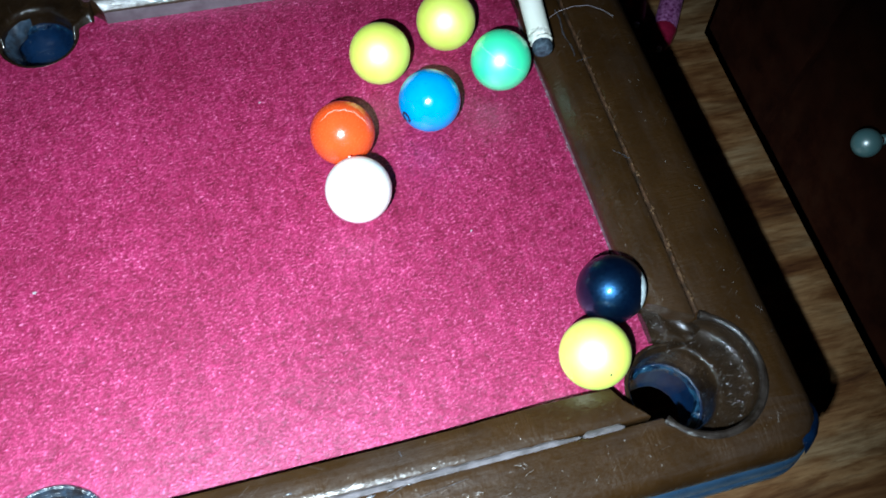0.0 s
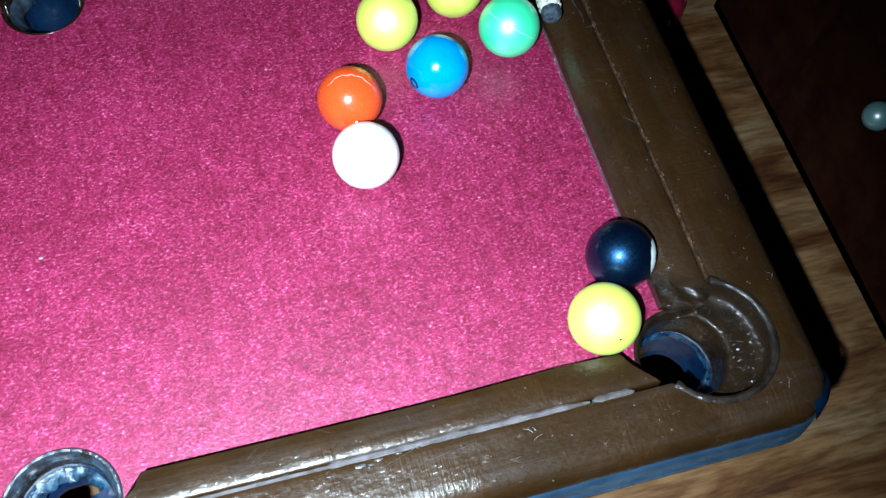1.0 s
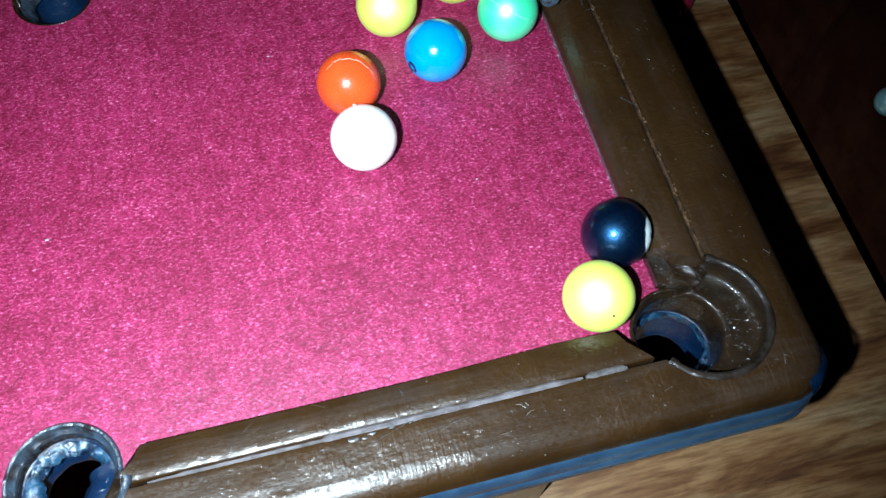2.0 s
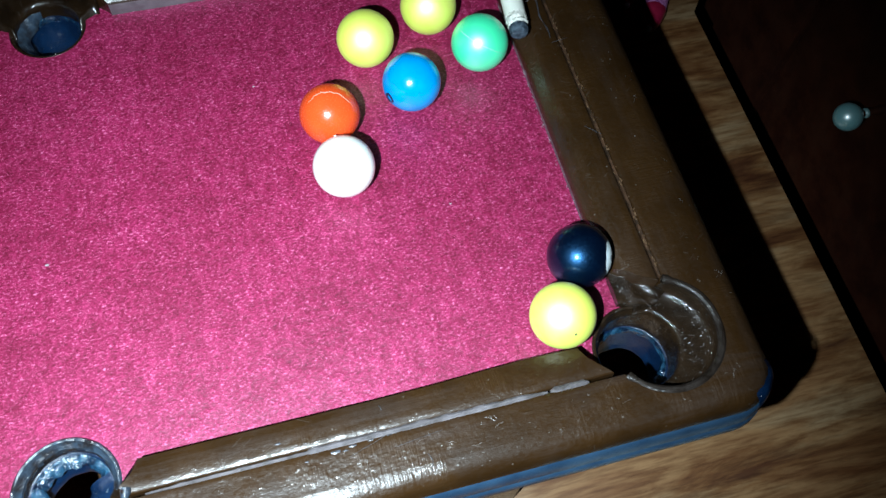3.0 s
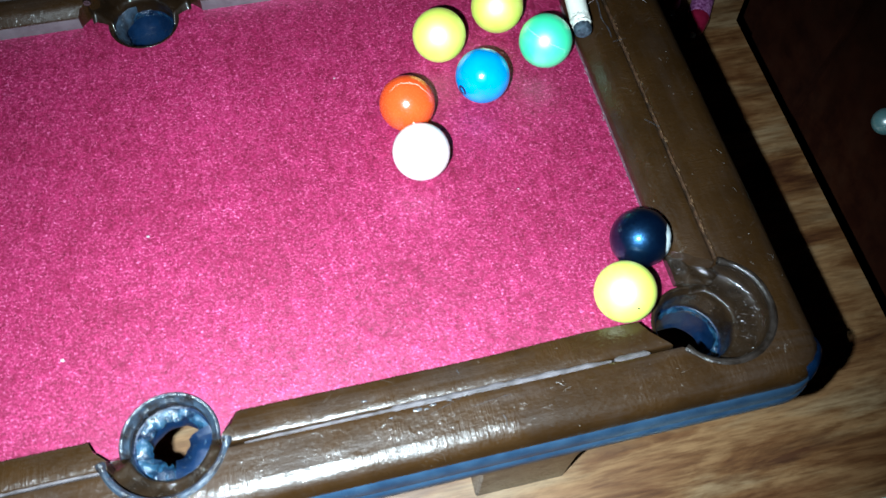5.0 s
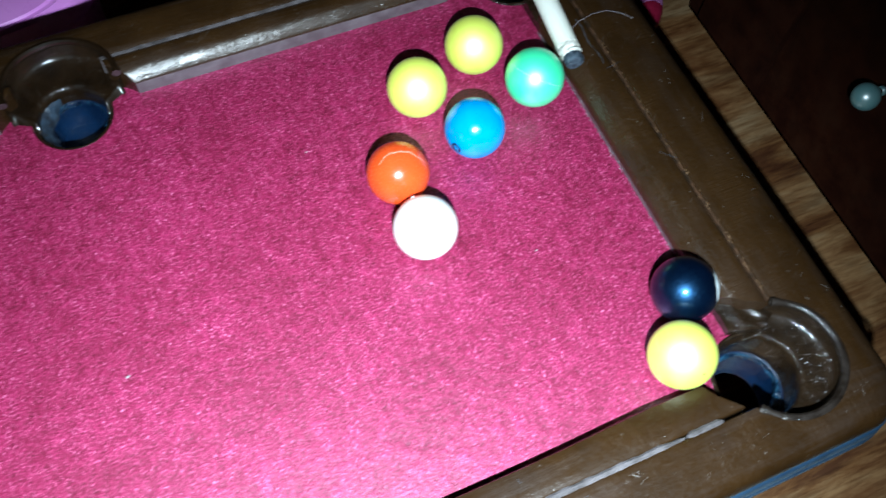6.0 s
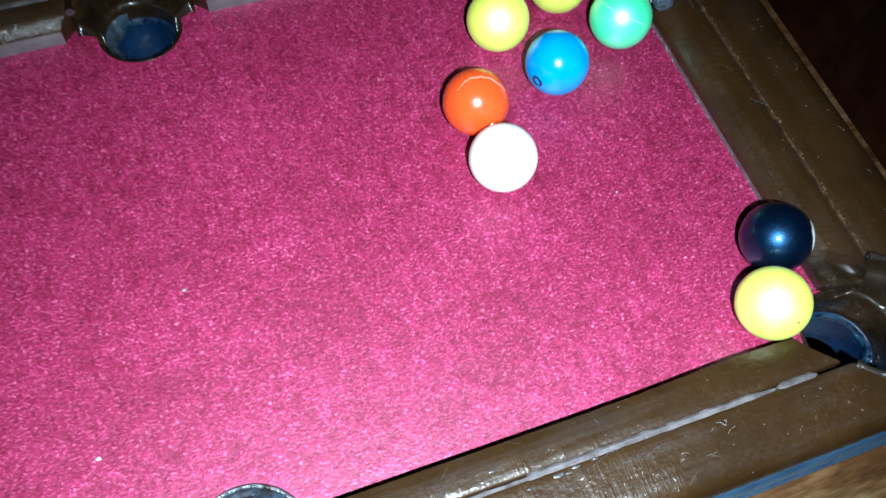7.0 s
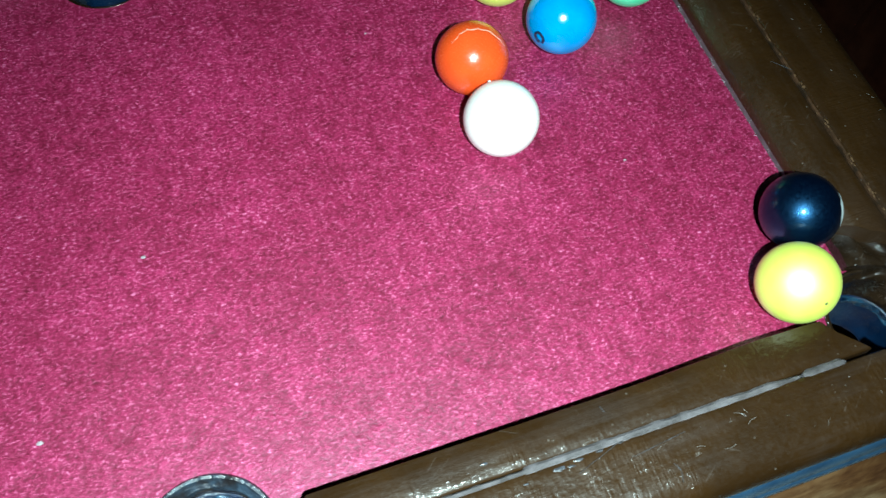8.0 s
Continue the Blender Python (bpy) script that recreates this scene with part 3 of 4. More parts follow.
# a ribbon of pale filler smeared over the near seam, thinner towards its ends
for x0, x1 in ((-0.1800, -0.0392), (-0.0380, -0.0235)):
    bm = bmesh.new()
    loops = []
    count = int((x1 - x0) / 0.0009)
    for i in range(count + 1):
        x = x0 + (x1 - x0) * i / count
        end = min(1.0, 9 * i / count, 14 * (count - i) / count)
        w = (0.00130 if x > -0.125 else 0.00080) * (0.35 + 0.65 * end) * (1 + 0.35 * noise.noise(Vector((x * 240, 1, 2))))
        y = -SEAM - 0.0004 + 0.00022 * noise.noise(Vector((x * 170, 5, 5)))
        h = 0.00025 * end * (1 + 0.6 * noise.noise(Vector((x * 420, 8, 3))))
        loops.append([(x, y - w, 0.0100), (x, y - w, 0.01175), (x, y - 0.5 * w, 0.01195 + h), (x, y + 0.4 * w, 0.01185 + h), (x, y + w, 0.0114), (x, y + w, 0.0100)])
    rings(bm, loops, caps=True)
    part("seam_filler", bm, DUST, pool, "pale mauve-grey filler smeared over the seam")

# crumbs of old glue in the seam of the short side
dice = random.Random(11)
bm = bmesh.new()
for k in range(90):
    y, size = dice.uniform(0.022, 0.150), dice.uniform(0.00014, 0.00042)
    at = Vector((SEAM * KX + dice.gauss(0.0002, 0.0005), y, 0.0118 + size * 0.3))
    for v in bmesh.ops.create_icosphere(bm, subdivisions=1, radius=size)["verts"]:
        v.co = at + Vector((v.co.x, v.co.y * 1.8, v.co.z * 0.7))
tagged(part("glue_crumbs", bm, CRUMB, pool), "orange-brown crumbs of old glue in the seam", kind="stuff")
scuff_line("scratch", [(0.0128 + 0.0006 * math.sin(i * 0.9), 0.1660 - 0.0026 * i, 0.01205) for i in range(11)], 0.00042, "pale rubbed line beside the seam")
scuff_line("scratch", [(0.0125 + 0.0012 * i, 0.1370 + 0.0001 * i, 0.0121 + 0.00009 * i) for i in range(7)], 0.00014, "short pale scratch across the seam")
scuff_line("scratch", [(0.0175 - 0.0011 * i, 0.0860 + 0.0011 * i, 0.01215) for i in range(6)], 0.00013, "fine pale scratch over the seam")

# short nicks knocked into the rails round the near corner
dice = random.Random(23)
bm = bmesh.new()
for k in range(80):
    if k < 46:
        x, y = dice.uniform(-0.110, 0.034), dice.uniform(-0.030, -0.0185)
    else:
        x, y = dice.uniform(0.026, 0.041), dice.uniform(-0.010, 0.150)
    if math.hypot(x - 0.0095, y + 0.0030) < 0.0262:
        continue
    a, size = dice.uniform(0, math.pi), dice.uniform(0.0004, 0.0016) * dice.choice((0.4, 0.6, 1, 2.4))
    d = Vector((math.cos(a), math.sin(a), 0)) * size
    tube(bm, [Vector((x, y, 0.01255)), Vector((x, y, 0.01262)) + d * 0.5 + Vector((-d.y, d.x, 0)) * dice.uniform(-0.15, 0.15), Vector((x, y, 0.01255)) + d], dice.uniform(0.00003, 0.00007), 5)
tagged(part("nicks", bm, NICK, pool), "short pale nicks in the brown rails", kind="stuff")

# the blue base under the rails
bm = bmesh.new()
base_profile = [(RIM - 0.0030, 0.0030, 0.0162), (RIM - 0.0004, 0.0036, 0.0172), (RIM + 0.0006, 0.0024, 0.0177), (RIM + 0.0016, -0.0052, 0.0182), (RIM + 0.0015, -0.0058, 0.0182), (RIM + 0.0011, -0.0064, 0.0180), (RIM + 0.0020, -0.0075, 0.0184), (RIM + 0.0024, -0.0125, 0.0184), (RIM + 0.0018, -0.0140, 0.0184), (RIM - 0.0040, -0.0145, 0.0157), (RIM - 0.0040, 0.0030, 0.0157)]
rings(bm, [rounded(s, z, r) for s, z, r in base_profile], wrap=True)
part("base", bm, SLATE, pool, "slate-blue plastic base skirt, chipped at the corner", angle=40)
bm = bmesh.new()
cx, cy = RIM * KX - 0.0175, -RIM + 0.0175
loops = []
for rr, z in ((0.0143, 0.0118), (0.0162, 0.0106), (0.0179, 0.0080), (0.0188, 0.0040)):
    loops.append([(cx + (rr + 0.0005 * noise.noise(Vector((a * 0.11, rr * 900, 0)))) * math.cos(radians(a)), cy + (rr + 0.0005 * noise.noise(Vector((a * 0.11, rr * 900, 0)))) * math.sin(radians(a)), z - 0.0025 * max(0, abs(a + 36) - 14) / 20 * (z > 0.007)) for a in range(-66, -4, 4)])
rings(bm, loops, close=False)
part("chip", bm, BLUE, pool, "bare blue plastic where the corner is chipped")


def pocket(kind, cx, cy, r, hx, hy, out, half):
    """A brown funnel with a raised bead, a collar and an open blue cup."""
    n = 120
    hole = 0.0152 if kind == "corner" else 0.0150 if out < 0 else 0.0136
    # how far the raised wall reaches round on either hand: less far beside the long cushion
    low_end, high_end = half - 6, half - 6
    if kind == "corner":
        low_end, high_end = (101, 114) if (cx > MID) != (cy > 0.1) else (114, 101)
    bm = bmesh.new()
    loops = []
    shape = ((0.0, 0.0), (0.04, 0.0022), (0.08, 0.0050), (0.13, 0.0068), (0.22, 0.0076), (0.34, 0.0080), (0.46, 0.0083), (0.58, 0.0086), (0.70, 0.0088), (0.80, 0.0088), (0.88, 0.0088), (0.94, 0.0092), (0.98, 0.0102), (1.0, 0.0118), (1.0, 0.0130), (1.0, 0.0160), (1.0, 0.0190), (1.0, 0.0295))
    for f, drop in shape:
        loop = []
        for i in range(n):
            a = radians(out + 360 * i / n)
            off = (360 * i / n + 180) % 360 - 180
            lift = min(1.0, max(0.0, ((high_end if off > 0 else low_end) + 6 - abs(off)) / 14))
            top = 0.0116 * lift - 0.0016 * (1 - lift)
            low = -0.0030
            z = top - min(drop, 0.0130) / 0.0130 * (top - low) - max(0, drop - 0.0130)
            x0, y0 = cx + r * math.cos(a), cy + r * math.sin(a)
            x1, y1 = hx + hole * math.cos(a), hy + hole * math.sin(a)
            p = Vector((x0 + (x1 - x0) * f, y0 + (y1 - y0) * f, z))
            beside = off if (cx > MID) == (cy > 0.1) else -off
            if kind == "corner" and 104 < beside < 150:
                p.z -= 0.010
            rough = min(1.0, 6 * f) * lift * (1.0 if f < 1 else 0.4)
            p.z += rough * (0.0004 * noise.noise(p * 160) + 0.0004 * noise.noise(p * 620))
            if f == 1.0:
                p += Vector((math.cos(a), math.sin(a), 0)) * 0.0003 * noise.noise(p * 400)
            loop.append(p)
        loops.append(loop)
    rings(bm, loops)
    far = kind == "side" and out > 0
    body = part("pocket", bm, WELL if far else UMBER, pool, "scuffed brown plastic pocket funnel with a blue cup", angle=60)
    # the raised bead
    bm = bmesh.new()
    arc = [(cx + (r - 0.0006) * math.cos(radians(out + a)), cy + (r - 0.0006) * math.sin(radians(out + a)), 0.0117 + 0.0004 * noise.noise(Vector((a * 0.03, cx * 50, cy * 50)))) for a in np.linspace(-low_end, high_end, 44)]
    tube(bm, arc, 0.0016, 10, [0.75 + 0.25 * min(1, 5 * min(i, 43 - i) / 43) + (0.35 if i in (0, 1, 42, 43) else 0) for i in range(44)])
    worn = kind == "side" and out < 0
    # The near middle rim is blue-grey: lamp glare put into its colour.
    part("rim", bm, COLLAR if worn else WORN_RIM if kind == "corner" else WELL, body, "raised rim with its blue-white glare in the colour" if worn else "raised worn brown rim")
    # burrs where the bead was broken off
    dice = random.Random(int(1000 * (cx + 2 * cy + 3)))
    for end in (-low_end + 4, high_end - 4):
        ex, ey = cx + (r - 0.0006) * math.cos(radians(out + end)), cy + (r - 0.0006) * math.sin(radians(out + end))
        bm = bmesh.new()
        for k in range(6):
            at = Vector((ex + dice.uniform(-0.0009, 0.0009), ey + dice.uniform(-0.0009, 0.0009), 0.0122 + dice.uniform(-0.0006, 0.0006)))
            size = dice.uniform(0.0004, 0.0010)
            for v in bmesh.ops.create_icosphere(bm, subdivisions=2, radius=size)["verts"]:
                v.co = at + v.co * (1 + 0.5 * noise.noise(v.co * 900 + at * 500))
        part("burr", bm, WORN_RIM, body, "small glossy burrs of plastic")
    if kind == "corner":
        bm = bmesh.new()
        for k in range(16):
            a, f = radians(out + dice.uniform(-105, 105)), dice.uniform(0.25, 0.9)
            x = cx + r * math.cos(a) + (hx + hole * math.cos(a) - cx - r * math.cos(a)) * f
            y = cy + r * math.sin(a) + (hy + hole * math.sin(a) - cy - r * math.sin(a)) * f
            size = dice.uniform(0.00008, 0.00022)
            for v in bmesh.ops.create_icosphere(bm, subdivisions=1, radius=size)["verts"]:
                v.co = Vector((x, y, 0.0022 + size)) + Vector((v.co.x * dice.uniform(0.8, 1.6), v.co.y, v.co.z * 0.8))
        tagged(part("grit", bm, DUST, body), "pale grit and dust in the pocket", kind="stuff")
    # the collar at the edge of the cloth
    bm = bmesh.new()
    rr = cut_radius(kind, out)
    a0, sw = out + half - 6, 360 - 2 * half + 12
    edge = rings(bm, [circle(hx, hy, q, z, 70, a0, sw) for q, z in ((rr, -0.004), (rr, 0.0001), (rr - 0.0006, 0.0007), (rr - 0.0014, 0.0005), (rr * 0.45 + hole * 0.55, -0.0008), (hole + 0.0004, -0.0018), (hole + 0.0001, -0.0028), (hole + 0.0001, -0.005))], close=False)
    for loop in edge[1:7] if far else ():
        for v in loop:
            v.co.z -= 0.0011
    for loop in edge[2:6]:
        for k, v in enumerate(loop):
            v.co.z += 0.0005 * noise.noise(v.co * 330) + (0.00025 * (k % 2) if kind == "side" else 0.0)
    part("collar", bm, COLLAR if worn else UMBER if kind == "corner" else WELL, body, "worn blue-grey edge of the pocket" if worn else "dark edge of the pocket")
    # a shoulder under the end of the short cushion
    if kind == "corner":
        sx, sy = (1 if cx > MID else -1), (1 if cy > 0.1 else -1)
        x0, y0 = (0 if sx > 0 else -LONG), (0 if sy < 0 else WIDE)
        bm = bmesh.new()
        prism(bm, [(x0 + sx * a, y0 + sy * b) for a, b in ((0.0006, -0.036), (0.020, -0.0150), (0.014, -0.011), (0.0006, -0.0150))], -0.003, 0.0042)
        bmesh.ops.subdivide_edges(bm, edges=bm.edges[:], cuts=9, use_grid_fill=True)
        for v in bm.verts:
            if v.co.z > 0:
                v.co.z += 0.0013 * noise.noise(v.co * 230) + 0.0013 * noise.noise(v.co * 560)
        part("shoulder", bm, UMBER, body, "scuffed dark shoulder beside the pocket", angle=60)
    # the cup, a little warped, with a ledge and a narrow outlet
    bm = bmesh.new()
    wall = ((hole - 0.0001, -0.0066), (hole - 0.0010, -0.0072), (hole - 0.0013, -0.0100), (hole - 0.0017, -0.0140), (hole - 0.0023, -0.0190), (hole - 0.0026, -0.0205), (hole - 0.0029, -0.0215), (hole - 0.0031, -0.0220), (hole - 0.0032, -0.0225), (hole - 0.0033, -0.0230), (hole - 0.0024, -0.0232), (hole - 0.0012, -0.0200), (hole + 0.0010, -0.0170), (hole + 0.0012, -0.0066))
    if kind == "side":
        wall = ((hole - 0.0001, -0.0066), (hole - 0.0010, -0.0072), (hole - 0.0013, -0.0100), (hole - 0.0017, -0.0120), (hole - 0.0022, -0.0140), (hole - 0.0028, -0.0155), (hole - 0.0034, -0.0170), (hole - 0.0038, -0.0180), (hole - 0.0040, -0.0188), (hole - 0.0041, -0.0195), (hole - 0.0030, -0.0196), (hole - 0.0018, -0.0160), (hole + 0.0010, -0.0120), (hole + 0.0012, -0.0066))
    sink = 0.0078 if kind == "corner" else 0.0
    vs = rings(bm, [circle(hx, hy, q, z - sink, n) for q, z in wall], wrap=True)
    for k in range(2, 10):
        for v in vs[k]:
            d = Vector((v.co.x - hx, v.co.y - hy, 0)).normalized()
            v.co += d * 0.0005 * noise.noise(v.co * 230)
            v.co.z += 0.0005 * noise.noise(v.co * 210 + Vector((4, 4, 4)))
    cup = part("cup", bm, BLUE, body, "glossy dark blue cup, open below", angle=60)
    # its torn lip
    bm = bmesh.new()
    wide = 0.0052 if worn else 0.0018 if kind == "corner" else 0.0010
    lip = rings(bm, [circle(hx, hy, q, z - sink, n) for q, z in ((hole - 0.0004, -0.0080), (hole - 0.0008, -0.0066), (hole - 0.0008 - wide * 0.35, -0.0064), (hole - 0.0008 - wide * 0.7, -0.0072), (hole - 0.0008 - wide, -0.0092), (hole - 0.0004 - wide, -0.0096), (hole - 0.0004, -0.0090))], wrap=True)
    for k, loop in enumerate(lip):
        for v in loop:
            d = Vector((v.co.x - hx, v.co.y - hy, 0)).normalized()
            size = (0.0021 if worn else 0.0012 if kind == "corner" else 0.0008) * (k in (2, 3, 4, 5))
            v.co += d * size * (1.6 * noise.noise(d * 1.3 + Vector((k, 0, 3)) * 0.2) + 0.5 * noise.noise(d * 3.7 + Vector((0, k * 0.3, 9))) + 0.35 * noise.noise(d * 14 + Vector((0, k * 0.3, 2))) + 0.3 * noise.noise(v.co * 420))
            v.co.z += size * (0.55 if worn else 1.1) * noise.noise(v.co * 260 + Vector((4, 4, 4)))
    part("lip", bm, TORN, cup, "crumpled pale blue lip", angle=60)
    if far:
        bm = bmesh.new()
        rings(bm, [circle(hx, hy, q, z, 48) for q, z in ((0.0102, -0.0188), (0.0090, -0.0198), (0.0060, -0.0206), (0.0004, -0.0208))], caps=True)
        part("floor_plate", bm, BLUE, cup, "dark blue bottom of the cup")
        # Added crescent: the lit left side of the lip, put into shape and colour.
        bm = bmesh.new()
        lit_crescent = rings(bm, [circle(hx, hy, q, z, 40, 105, 130) for q, z in ((hole + 0.0006, -0.0014), (hole - 0.0004, -0.0022), (hole - 0.0022, -0.0034), (hole - 0.0036, -0.0056), (hole - 0.0040, -0.0072), (hole - 0.0026, -0.0074), (hole + 0.0006, -0.0050))], close=False, wrap=True)
        for loop in lit_crescent:
            for k, v in enumerate(loop):
                d = Vector((v.co.x - hx, v.co.y - hy, 0))
                taper = 1 - min(1.0, 5 * min(k, 39 - k) / 39)
                v.co += d.normalized() * (max(0.0, hole - d.length) * taper) + noise.noise_vector(v.co * 300) * 0.0005
        part("lit_crescent", bm, COLLAR, cup, "grey crescent for the lit side of the lip", angle=60)
    if worn:
        bm = bmesh.new()
        flap = rings(bm, [circle(hx, hy, q, z, 26, -92, 112) for q, z in ((0.0148, -0.0058), (0.0128, -0.0060), (0.0104, -0.0062), (0.0074, -0.0070), (0.0052, -0.0100), (0.0062, -0.0106), (0.0104, -0.0092), (0.0146, -0.0080))], close=False, wrap=True)
        for loop in flap:
            for v in loop:
                v.co += Vector((noise.noise(v.co * 260), noise.noise(v.co * 260 + Vector((3, 3, 3))), noise.noise(v.co * 260 + Vector((7, 1, 5))))) * 0.0008
        part("flap", bm, BLUE, cup, "folded dark blue flap", angle=60)


for p in pockets:
    pocket(*p)

# legs
for x in (-0.058, -LONG + 0.058):
    for y, s in ((-0.014, -1), (WIDE + 0.014, 1)):
        bm = bmesh.new()
        loops = []
        for z, w in ((WOOD, 0.025), (WOOD + 0.004, 0.0245), (-0.110, 0.0250), (-0.080, 0.0285), (-0.050, 0.034), (-0.030, 0.040), (-0.015, 0.046), (-0.004, 0.050)):
            loops.append([(x + a * w, y + b * 0.0075, z) for a, b in ((-1, -0.8), (-0.97, -1), (0.97, -1), (1, -0.8), (1, 0.8), (0.97, 1), (-0.97, 1), (-1, 0.8))])
        rings(bm, loops, caps=True)
        part("leg", bm, BROWN, pool, "brown plastic panel leg flaring at the top")

# ---- balls ----
def ball(label, material, x, y, turn=(0, 0, 0), group="pool balls"):
    ob = thing("pool_ball", label, "ball", (x, y, R), group)
    bm = bmesh.new()
    bmesh.ops.create_uvsphere(bm, u_segments=48, v_segments=32, radius=R)
    part("shell", bm, material, ob)
    ob.rotation_euler = [radians(a) for a in turn]
    return ob


def cap(ob, way, degrees_wide, material, name, label, ragged=0.0, lift=0.00008):
    """A printed disc lying on a ball."""
    d = Vector(way).normalized()
    a = d.orthogonal().normalized()
    b = d.cross(a)
    bm = bmesh.new()
    loops = []
    for k in range(1, 7):
        loop = []
        for i in range(36):
            q = 2 * math.pi * i / 36
            th = radians(degrees_wide) * k / 6 * (1 + ragged * (k == 6) * noise.noise(Vector((math.cos(q) * 3, math.sin(q) * 3, degrees_wide))))
            loop.append((R + lift) * (d * math.cos(th) + (a * math.cos(q) + b * math.sin(q)) * math.sin(th)))
        loops.append(loop)
    vs = rings(bm, loops)
    bm.faces.new(vs[0])
    return part(name, bm, material, ob, label)


def seam(ob, start, middle, end, material, name, label, radius=0.00012, wobble=0.0):
    """A moulding line over a ball, through three directions."""
    a, b, c = (Vector(d).normalized() for d in (start, middle, end))
    bm = bmesh.new()
    pts = []
    for i in range(30):
        q = i / 29
        p = a * (1 - q) * (1 - 2 * q) + b * 4 * q * (1 - q) + c * q * (2 * q - 1)
        p += wobble * noise.noise_vector(Vector((i * 0.45, radius * 1e4, 0)))
        pts.append(p.normalized() * (R + 0.00003))
    tube(bm, pts, radius, 6, [0.35 + 0.65 * min(1, 4 * min(i, 29 - i) / 29) * (0.7 + 0.6 * abs(noise.noise(Vector((i * 0.7, 1, 2))))) for i in range(30)])
    return part(name, bm, material, ob, label)


def loop_print(ob, way, degrees_wide, material, name, label):
    """A small printed ring on a ball."""
    d = Vector(way).normalized()
    a = d.orthogonal().normalized()
    b = d.cross(a)
    bm = bmesh.new()
    pts = [(R + 0.00002) * (d + math.tan(radians(degrees_wide)) * (a * math.cos(q) + 0.75 * b * math.sin(q))).normalized() for q in np.linspace(0, 5.6, 26)]
    tube(bm, pts, 0.00055, 6)
    return part(name, bm, material, ob, label)


y1 = ball("plain yellow plastic ball on the felt", YELLOW, -0.0666, 0.1570)
ball("plain yellow plastic ball beside the green one", YELLOW, -0.0352, 0.1689)
y3 = ball("yellow plastic ball at the mouth of the corner pocket", YELLOW, -0.0246, 0.0123)
gr = ball("bright green plastic ball with a moulding seam", GREEN, -0.0185, 0.1437)
bl = ball("glossy sky-blue plastic ball with a worn dark print", CYAN, -0.0528, 0.1296)
og = ball("glossy orange plastic ball with a pale scuffed seam", ORANGE, -0.0898, 0.1213)
wh = ball("plain white cue ball touching the orange ball", WHITE, -0.0894, 0.0949)
nub_at = Vector((-0.08, 0.83, 0.55)).normalized() * (R - 0.0002)
bm = bmesh.new()
for v in bmesh.ops.create_icosphere(bm, subdivisions=3, radius=0.00065)["verts"]:
    v.co = nub_at + v.co * (1 + 0.4 * noise.noise(v.co * 1400))
part("nub", bm, WHITE, wh, "small moulding nub")
bk = ball("glossy black eight ball with a worn white spot", BLACK, -0.0105, 0.0342)

cap(bk, (0.890, -0.37, 0.25), 32, SPOT, "number_spot", "worn white number spot", 0.1)
cap(bk, (0.80, -0.47, 0.38), 5, INK, "numeral", "illegible dark numeral", 0.8, 0.00016)
loop_print(bl, (-0.87, -0.48, 0.0), 9, INK, "print", "small dark blue printed loop")
seam(og, (-0.62, 0.06, 0.78), (0.09, 0.12, 0.99), (0.74, -0.30, 0.60), PALE_SEAM, "seam", "pale scuffed moulding line", 0.00020, 0.09)
seam(gr, (-0.70, 0.55, 0.46), (-0.43, -0.48, 0.76), (0.62, -0.77, 0.14), SPOT, "seam", "thin pale moulding line", 0.00009)
cap(y3, (0.02, -0.85, 0.53), 2.0, INK, "speck", "small dark pit", 0.5)

# ---- the cue, laid across the far rail ----
cue = thing("cue_stick", "thin pale cue stick with a frayed end and dark chalked tip", "cue")
tip, way = Vector((-0.0018, 0.1400, 0.0178)), Vector((0.115, 1.0, 0.004)).normalized()


def along(d):
    return tip + way * d


bm = bmesh.new()
tube(bm, [along(d) for d in (0.0095, 0.02, 0.06, 0.12, 0.25, 0.40, 0.405)], 0.0050, 20, [0.94, 0.96, 1.0, 1.05, 1.2, 1.35, 1.2])
part("shaft", bm, CUE, cue)
bm = bmesh.new()
tube(bm, [along(d) for d in (0.0042, 0.0052, 0.0062, 0.0074, 0.0086, 0.0098)], 0.0050, 24, [0.80, 0.92, 0.86, 0.97, 0.90, 0.96])
for v in bm.verts:
    v.co += Vector((noise.noise(v.co * 900), noise.noise(v.co * 900 + Vector((5, 2, 1))), noise.noise(v.co * 900 + Vector((1, 8, 3))))) * 0.0006
part("ferrule", bm, FRAYED, cue, "frayed white ferrule")
bm = bmesh.new()
tube(bm, [along(d) for d in (0.0, 0.0004, 0.0014, 0.0036, 0.0044)], 0.0050, 20, [0.55, 0.72, 0.82, 0.84, 0.80])
part("tip", bm, CHALK, cue, "dark blue-black chalked tip")

# ---- things on the wooden table ----
def pen(label, x, y, turn, barrel, capm, length=0.13, r=0.0078):
    ob = thing("pen", label, "pen", (x, y, WOOD + r), "pens on the table")
    ob.rotation_euler = (0, 0, radians(turn))
    bm = bmesh.new()
    tube(bm, [(0, d, 0) for d in (0.016, 0.017, 0.05, length - 0.004, length)], r, 18, [0.92, 1, 1, 1, 0.8])
    part("barrel", bm, barrel, ob)
    bm = bmesh.new()
    tube(bm, [(0, d, 0) for d in (0.0, 0.0010, 0.006, 0.0145, 0.0165)], r, 18, [0.45, 0.62, 0.85, 1.05, 1.05])
    part("cap", bm, capm, ob, "red plastic cap")
    bm = bmesh.new()
    tube(bm, [(0, d, 0) for d in (-0.0032, -0.0026, 0.0005)], r, 10, [0.10, 0.22, 0.26])
    part("point", bm, SPOT, ob, "small pale point")


pen("pink glitter pen with a red end", 0.1485, 0.2545, -33, GLITTER, RED_PEN)
pen("dark red pen beside the glitter pen", 0.1410, 0.2775, -15, RED_PEN, RED_PEN)

# a pink plastic case
bm = bmesh.new()
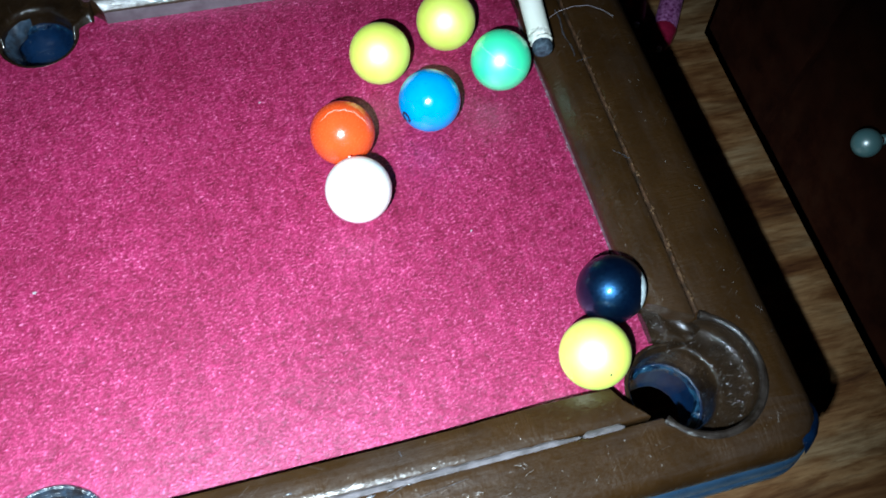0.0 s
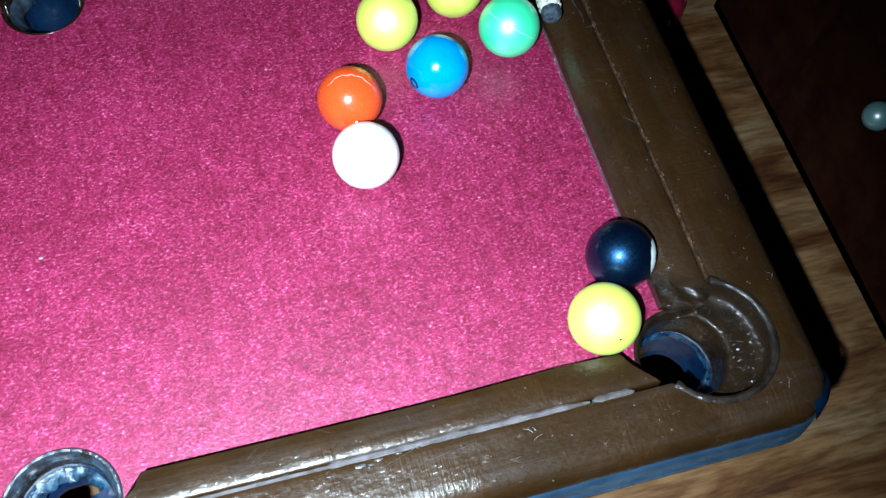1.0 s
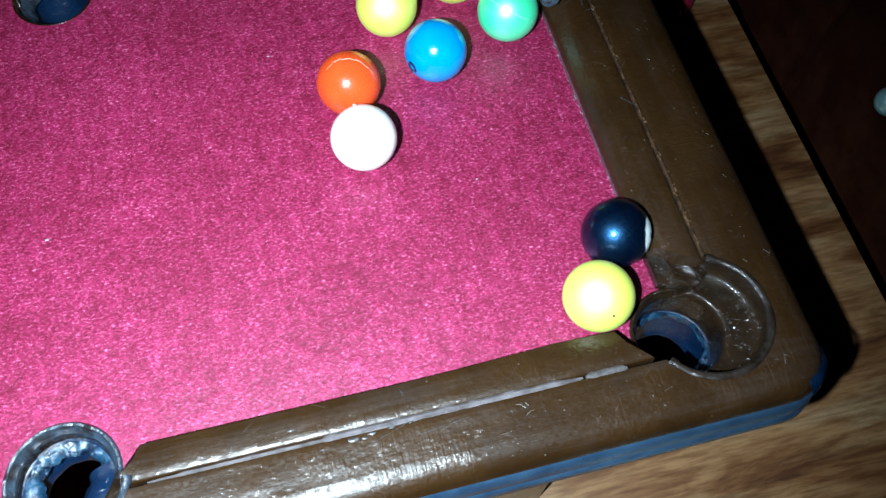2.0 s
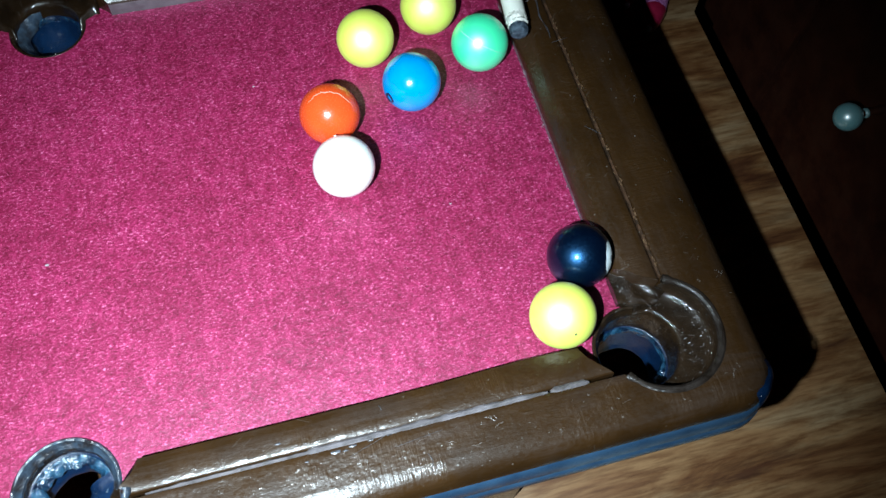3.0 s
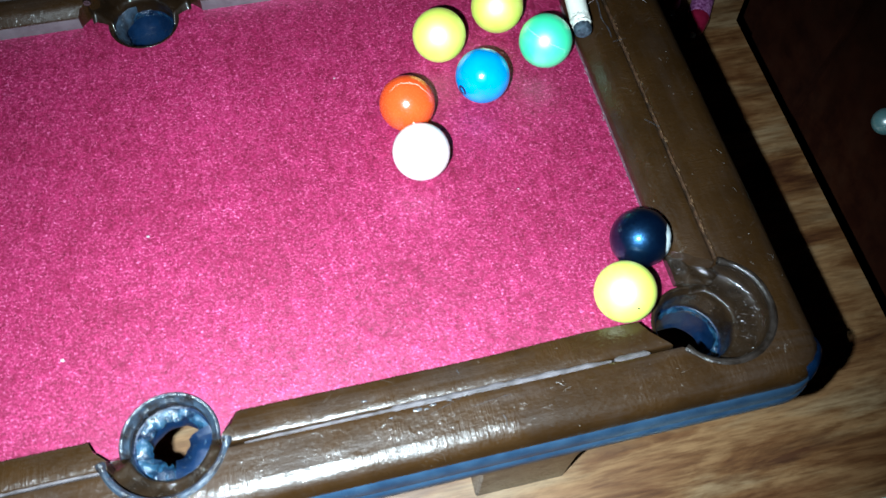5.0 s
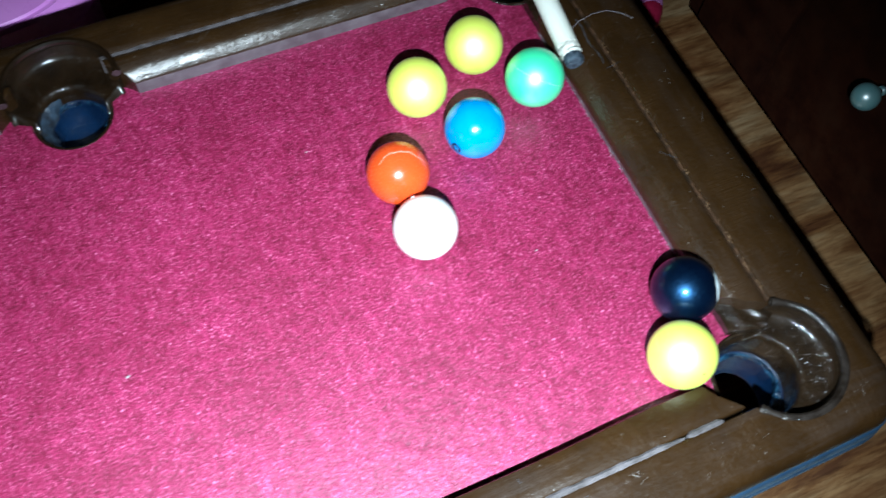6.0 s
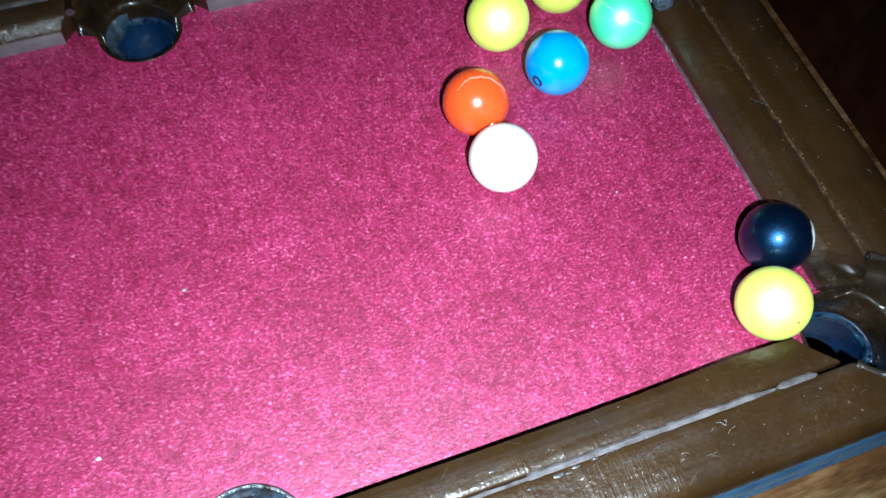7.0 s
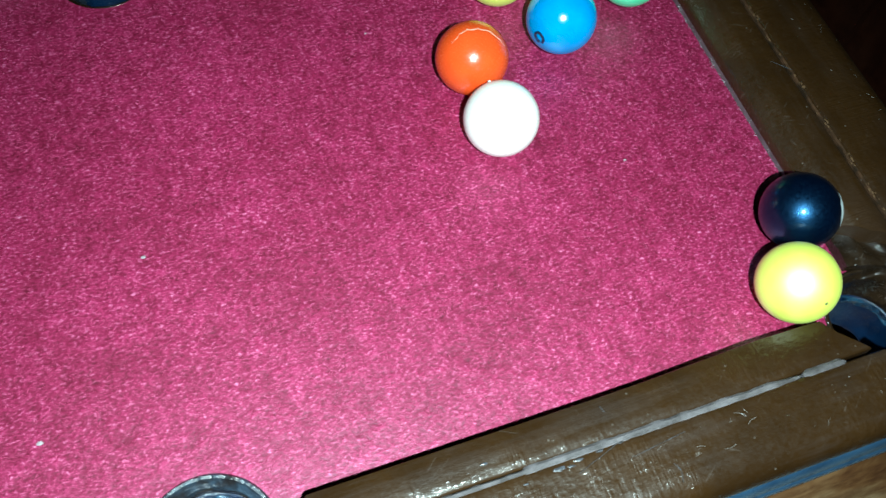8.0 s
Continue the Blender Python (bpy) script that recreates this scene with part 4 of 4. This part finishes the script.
def oval(k, z, n=64):
    out = []
    for i in range(n):
        q = 2 * math.pi * i / n
        c, s = math.cos(q), math.sin(q)
        out.append((-0.264 + 0.086 * k * math.copysign(abs(c) ** 0.62, c), 0.372 + 0.056 * k * math.copysign(abs(s) ** 0.62, s), z))
    return out


case_profile = [(0.92, 0.0), (0.94, 0.002), (0.97, 0.070), (1.0, 0.0715), (1.0, 0.0770), (0.985, 0.0780), (0.975, 0.0850), (0.95, 0.0885), (0.90, 0.0900), (0.885, 0.0892), (0.86, 0.0892), (0.845, 0.0905), (0.4, 0.0915), (0.05, 0.0920)]
rings(bm, [oval(k, WOOD + z) for k, z in case_profile], caps=True)
solid("plastic_case", bm, PINK, "glossy pink plastic case on the wooden table", "case", angle=30)

# loose fibres standing on the cloth
def fibres(count):
    dice = random.Random(5)
    verts, faces = [], []
    while len(faces) < count * 6:
        x, y = dice.uniform(-0.30, -0.003), dice.uniform(0.003, WIDE - 0.003)
        if any(math.hypot(x - p[4], y - p[5]) < 0.0195 for p in pockets):
            continue
        a, size, w = dice.uniform(0, 2 * math.pi), dice.uniform(0.0005, 0.0014), dice.uniform(0.000022, 0.000045)
        d, e = Vector((math.cos(a), math.sin(a), 0)), Vector((-math.sin(a), math.cos(a), 0))
        bend, lift = dice.uniform(-0.4, 0.4), dice.uniform(0.0001, 0.0005)
        base = len(verts)
        for q, z in ((0.0, 0.0), (0.5, 1.0), (1.0, 0.5)):
            p = Vector((x, y, 0.0001 + lift * z)) + d * size * q + e * size * bend * q * q
            verts += [p + e * w, p - e * w, p + Vector((0, 0, w * 1.6))]
        for k in (0, 3):
            for i in range(3):
                faces.append((base + k + i, base + k + (i + 1) % 3, base + k + 3 + (i + 1) % 3, base + k + 3 + i))
    me = bpy.data.meshes.new("felt_fuzz")
    me.from_pydata(verts, [], faces)
    me.materials.append(FIBRE)
    ob = new("felt_fuzz", me)
    ob.parent = pool
    return tagged(ob, "fine pink fibres on the felt", kind="stuff")


fibres(13000)


def frayed_edge(count):
    """Short pale threads where the cloth was trimmed along the short cushion."""
    dice = random.Random(8)
    bm = bmesh.new()
    for k in range(count):
        y = dice.uniform(0.030, WIDE - 0.030)
        p = Vector((-0.0004 + dice.gauss(0, 0.0003), y, dice.uniform(0.0002, 0.0016)))
        d = Vector((dice.uniform(-0.5, 0.3), dice.uniform(-1, 1), dice.uniform(-0.2, 0.5))).normalized() * dice.uniform(0.0005, 0.0016)
        tube(bm, [p, p + d * 0.5 + Vector((0, 0, 0.0002)), p + d], dice.uniform(0.00004, 0.00008), 4)
    ob = part("frayed_edge", bm, LINT, pool, "pale frayed threads along the edge of the felt")
    return tagged(ob, kind="stuff")


frayed_edge(90)

# a hair across the rail, specks and lint on the cloth
bm = bmesh.new()
hair = [(0.007, 0.1610, 0.0122), (0.013, 0.1635, 0.0135), (0.020, 0.1645, 0.0142), (0.027, 0.1640, 0.0142), (0.033, 0.1605, 0.0136), (0.0365, 0.1565, 0.0131)]
tube(bm, hair, 0.00009, 6)
solid("hair", bm, LINT, "thin pale hair lying across the brown rail", "hair")
for x, y, r in ((-0.2090, 0.0852, 0.0006), (-0.2455, 0.0370, 0.0007), (-0.1180, 0.152, 0.0004), (-0.05, 0.075, 0.0004)):
    bm = bmesh.new()
    bmesh.ops.create_icosphere(bm, subdivisions=2, radius=r)
    for v in bm.verts:
        v.co = Vector((x, y, r * 0.35)) + Vector((v.co.x * 1.3, v.co.y * 0.8, v.co.z * 0.45)) * (1 + 0.5 * noise.noise(v.co * 1500))
    solid("lint_speck", bm, LINT, "pale speck of lint on the felt", "lint", "lint specks")
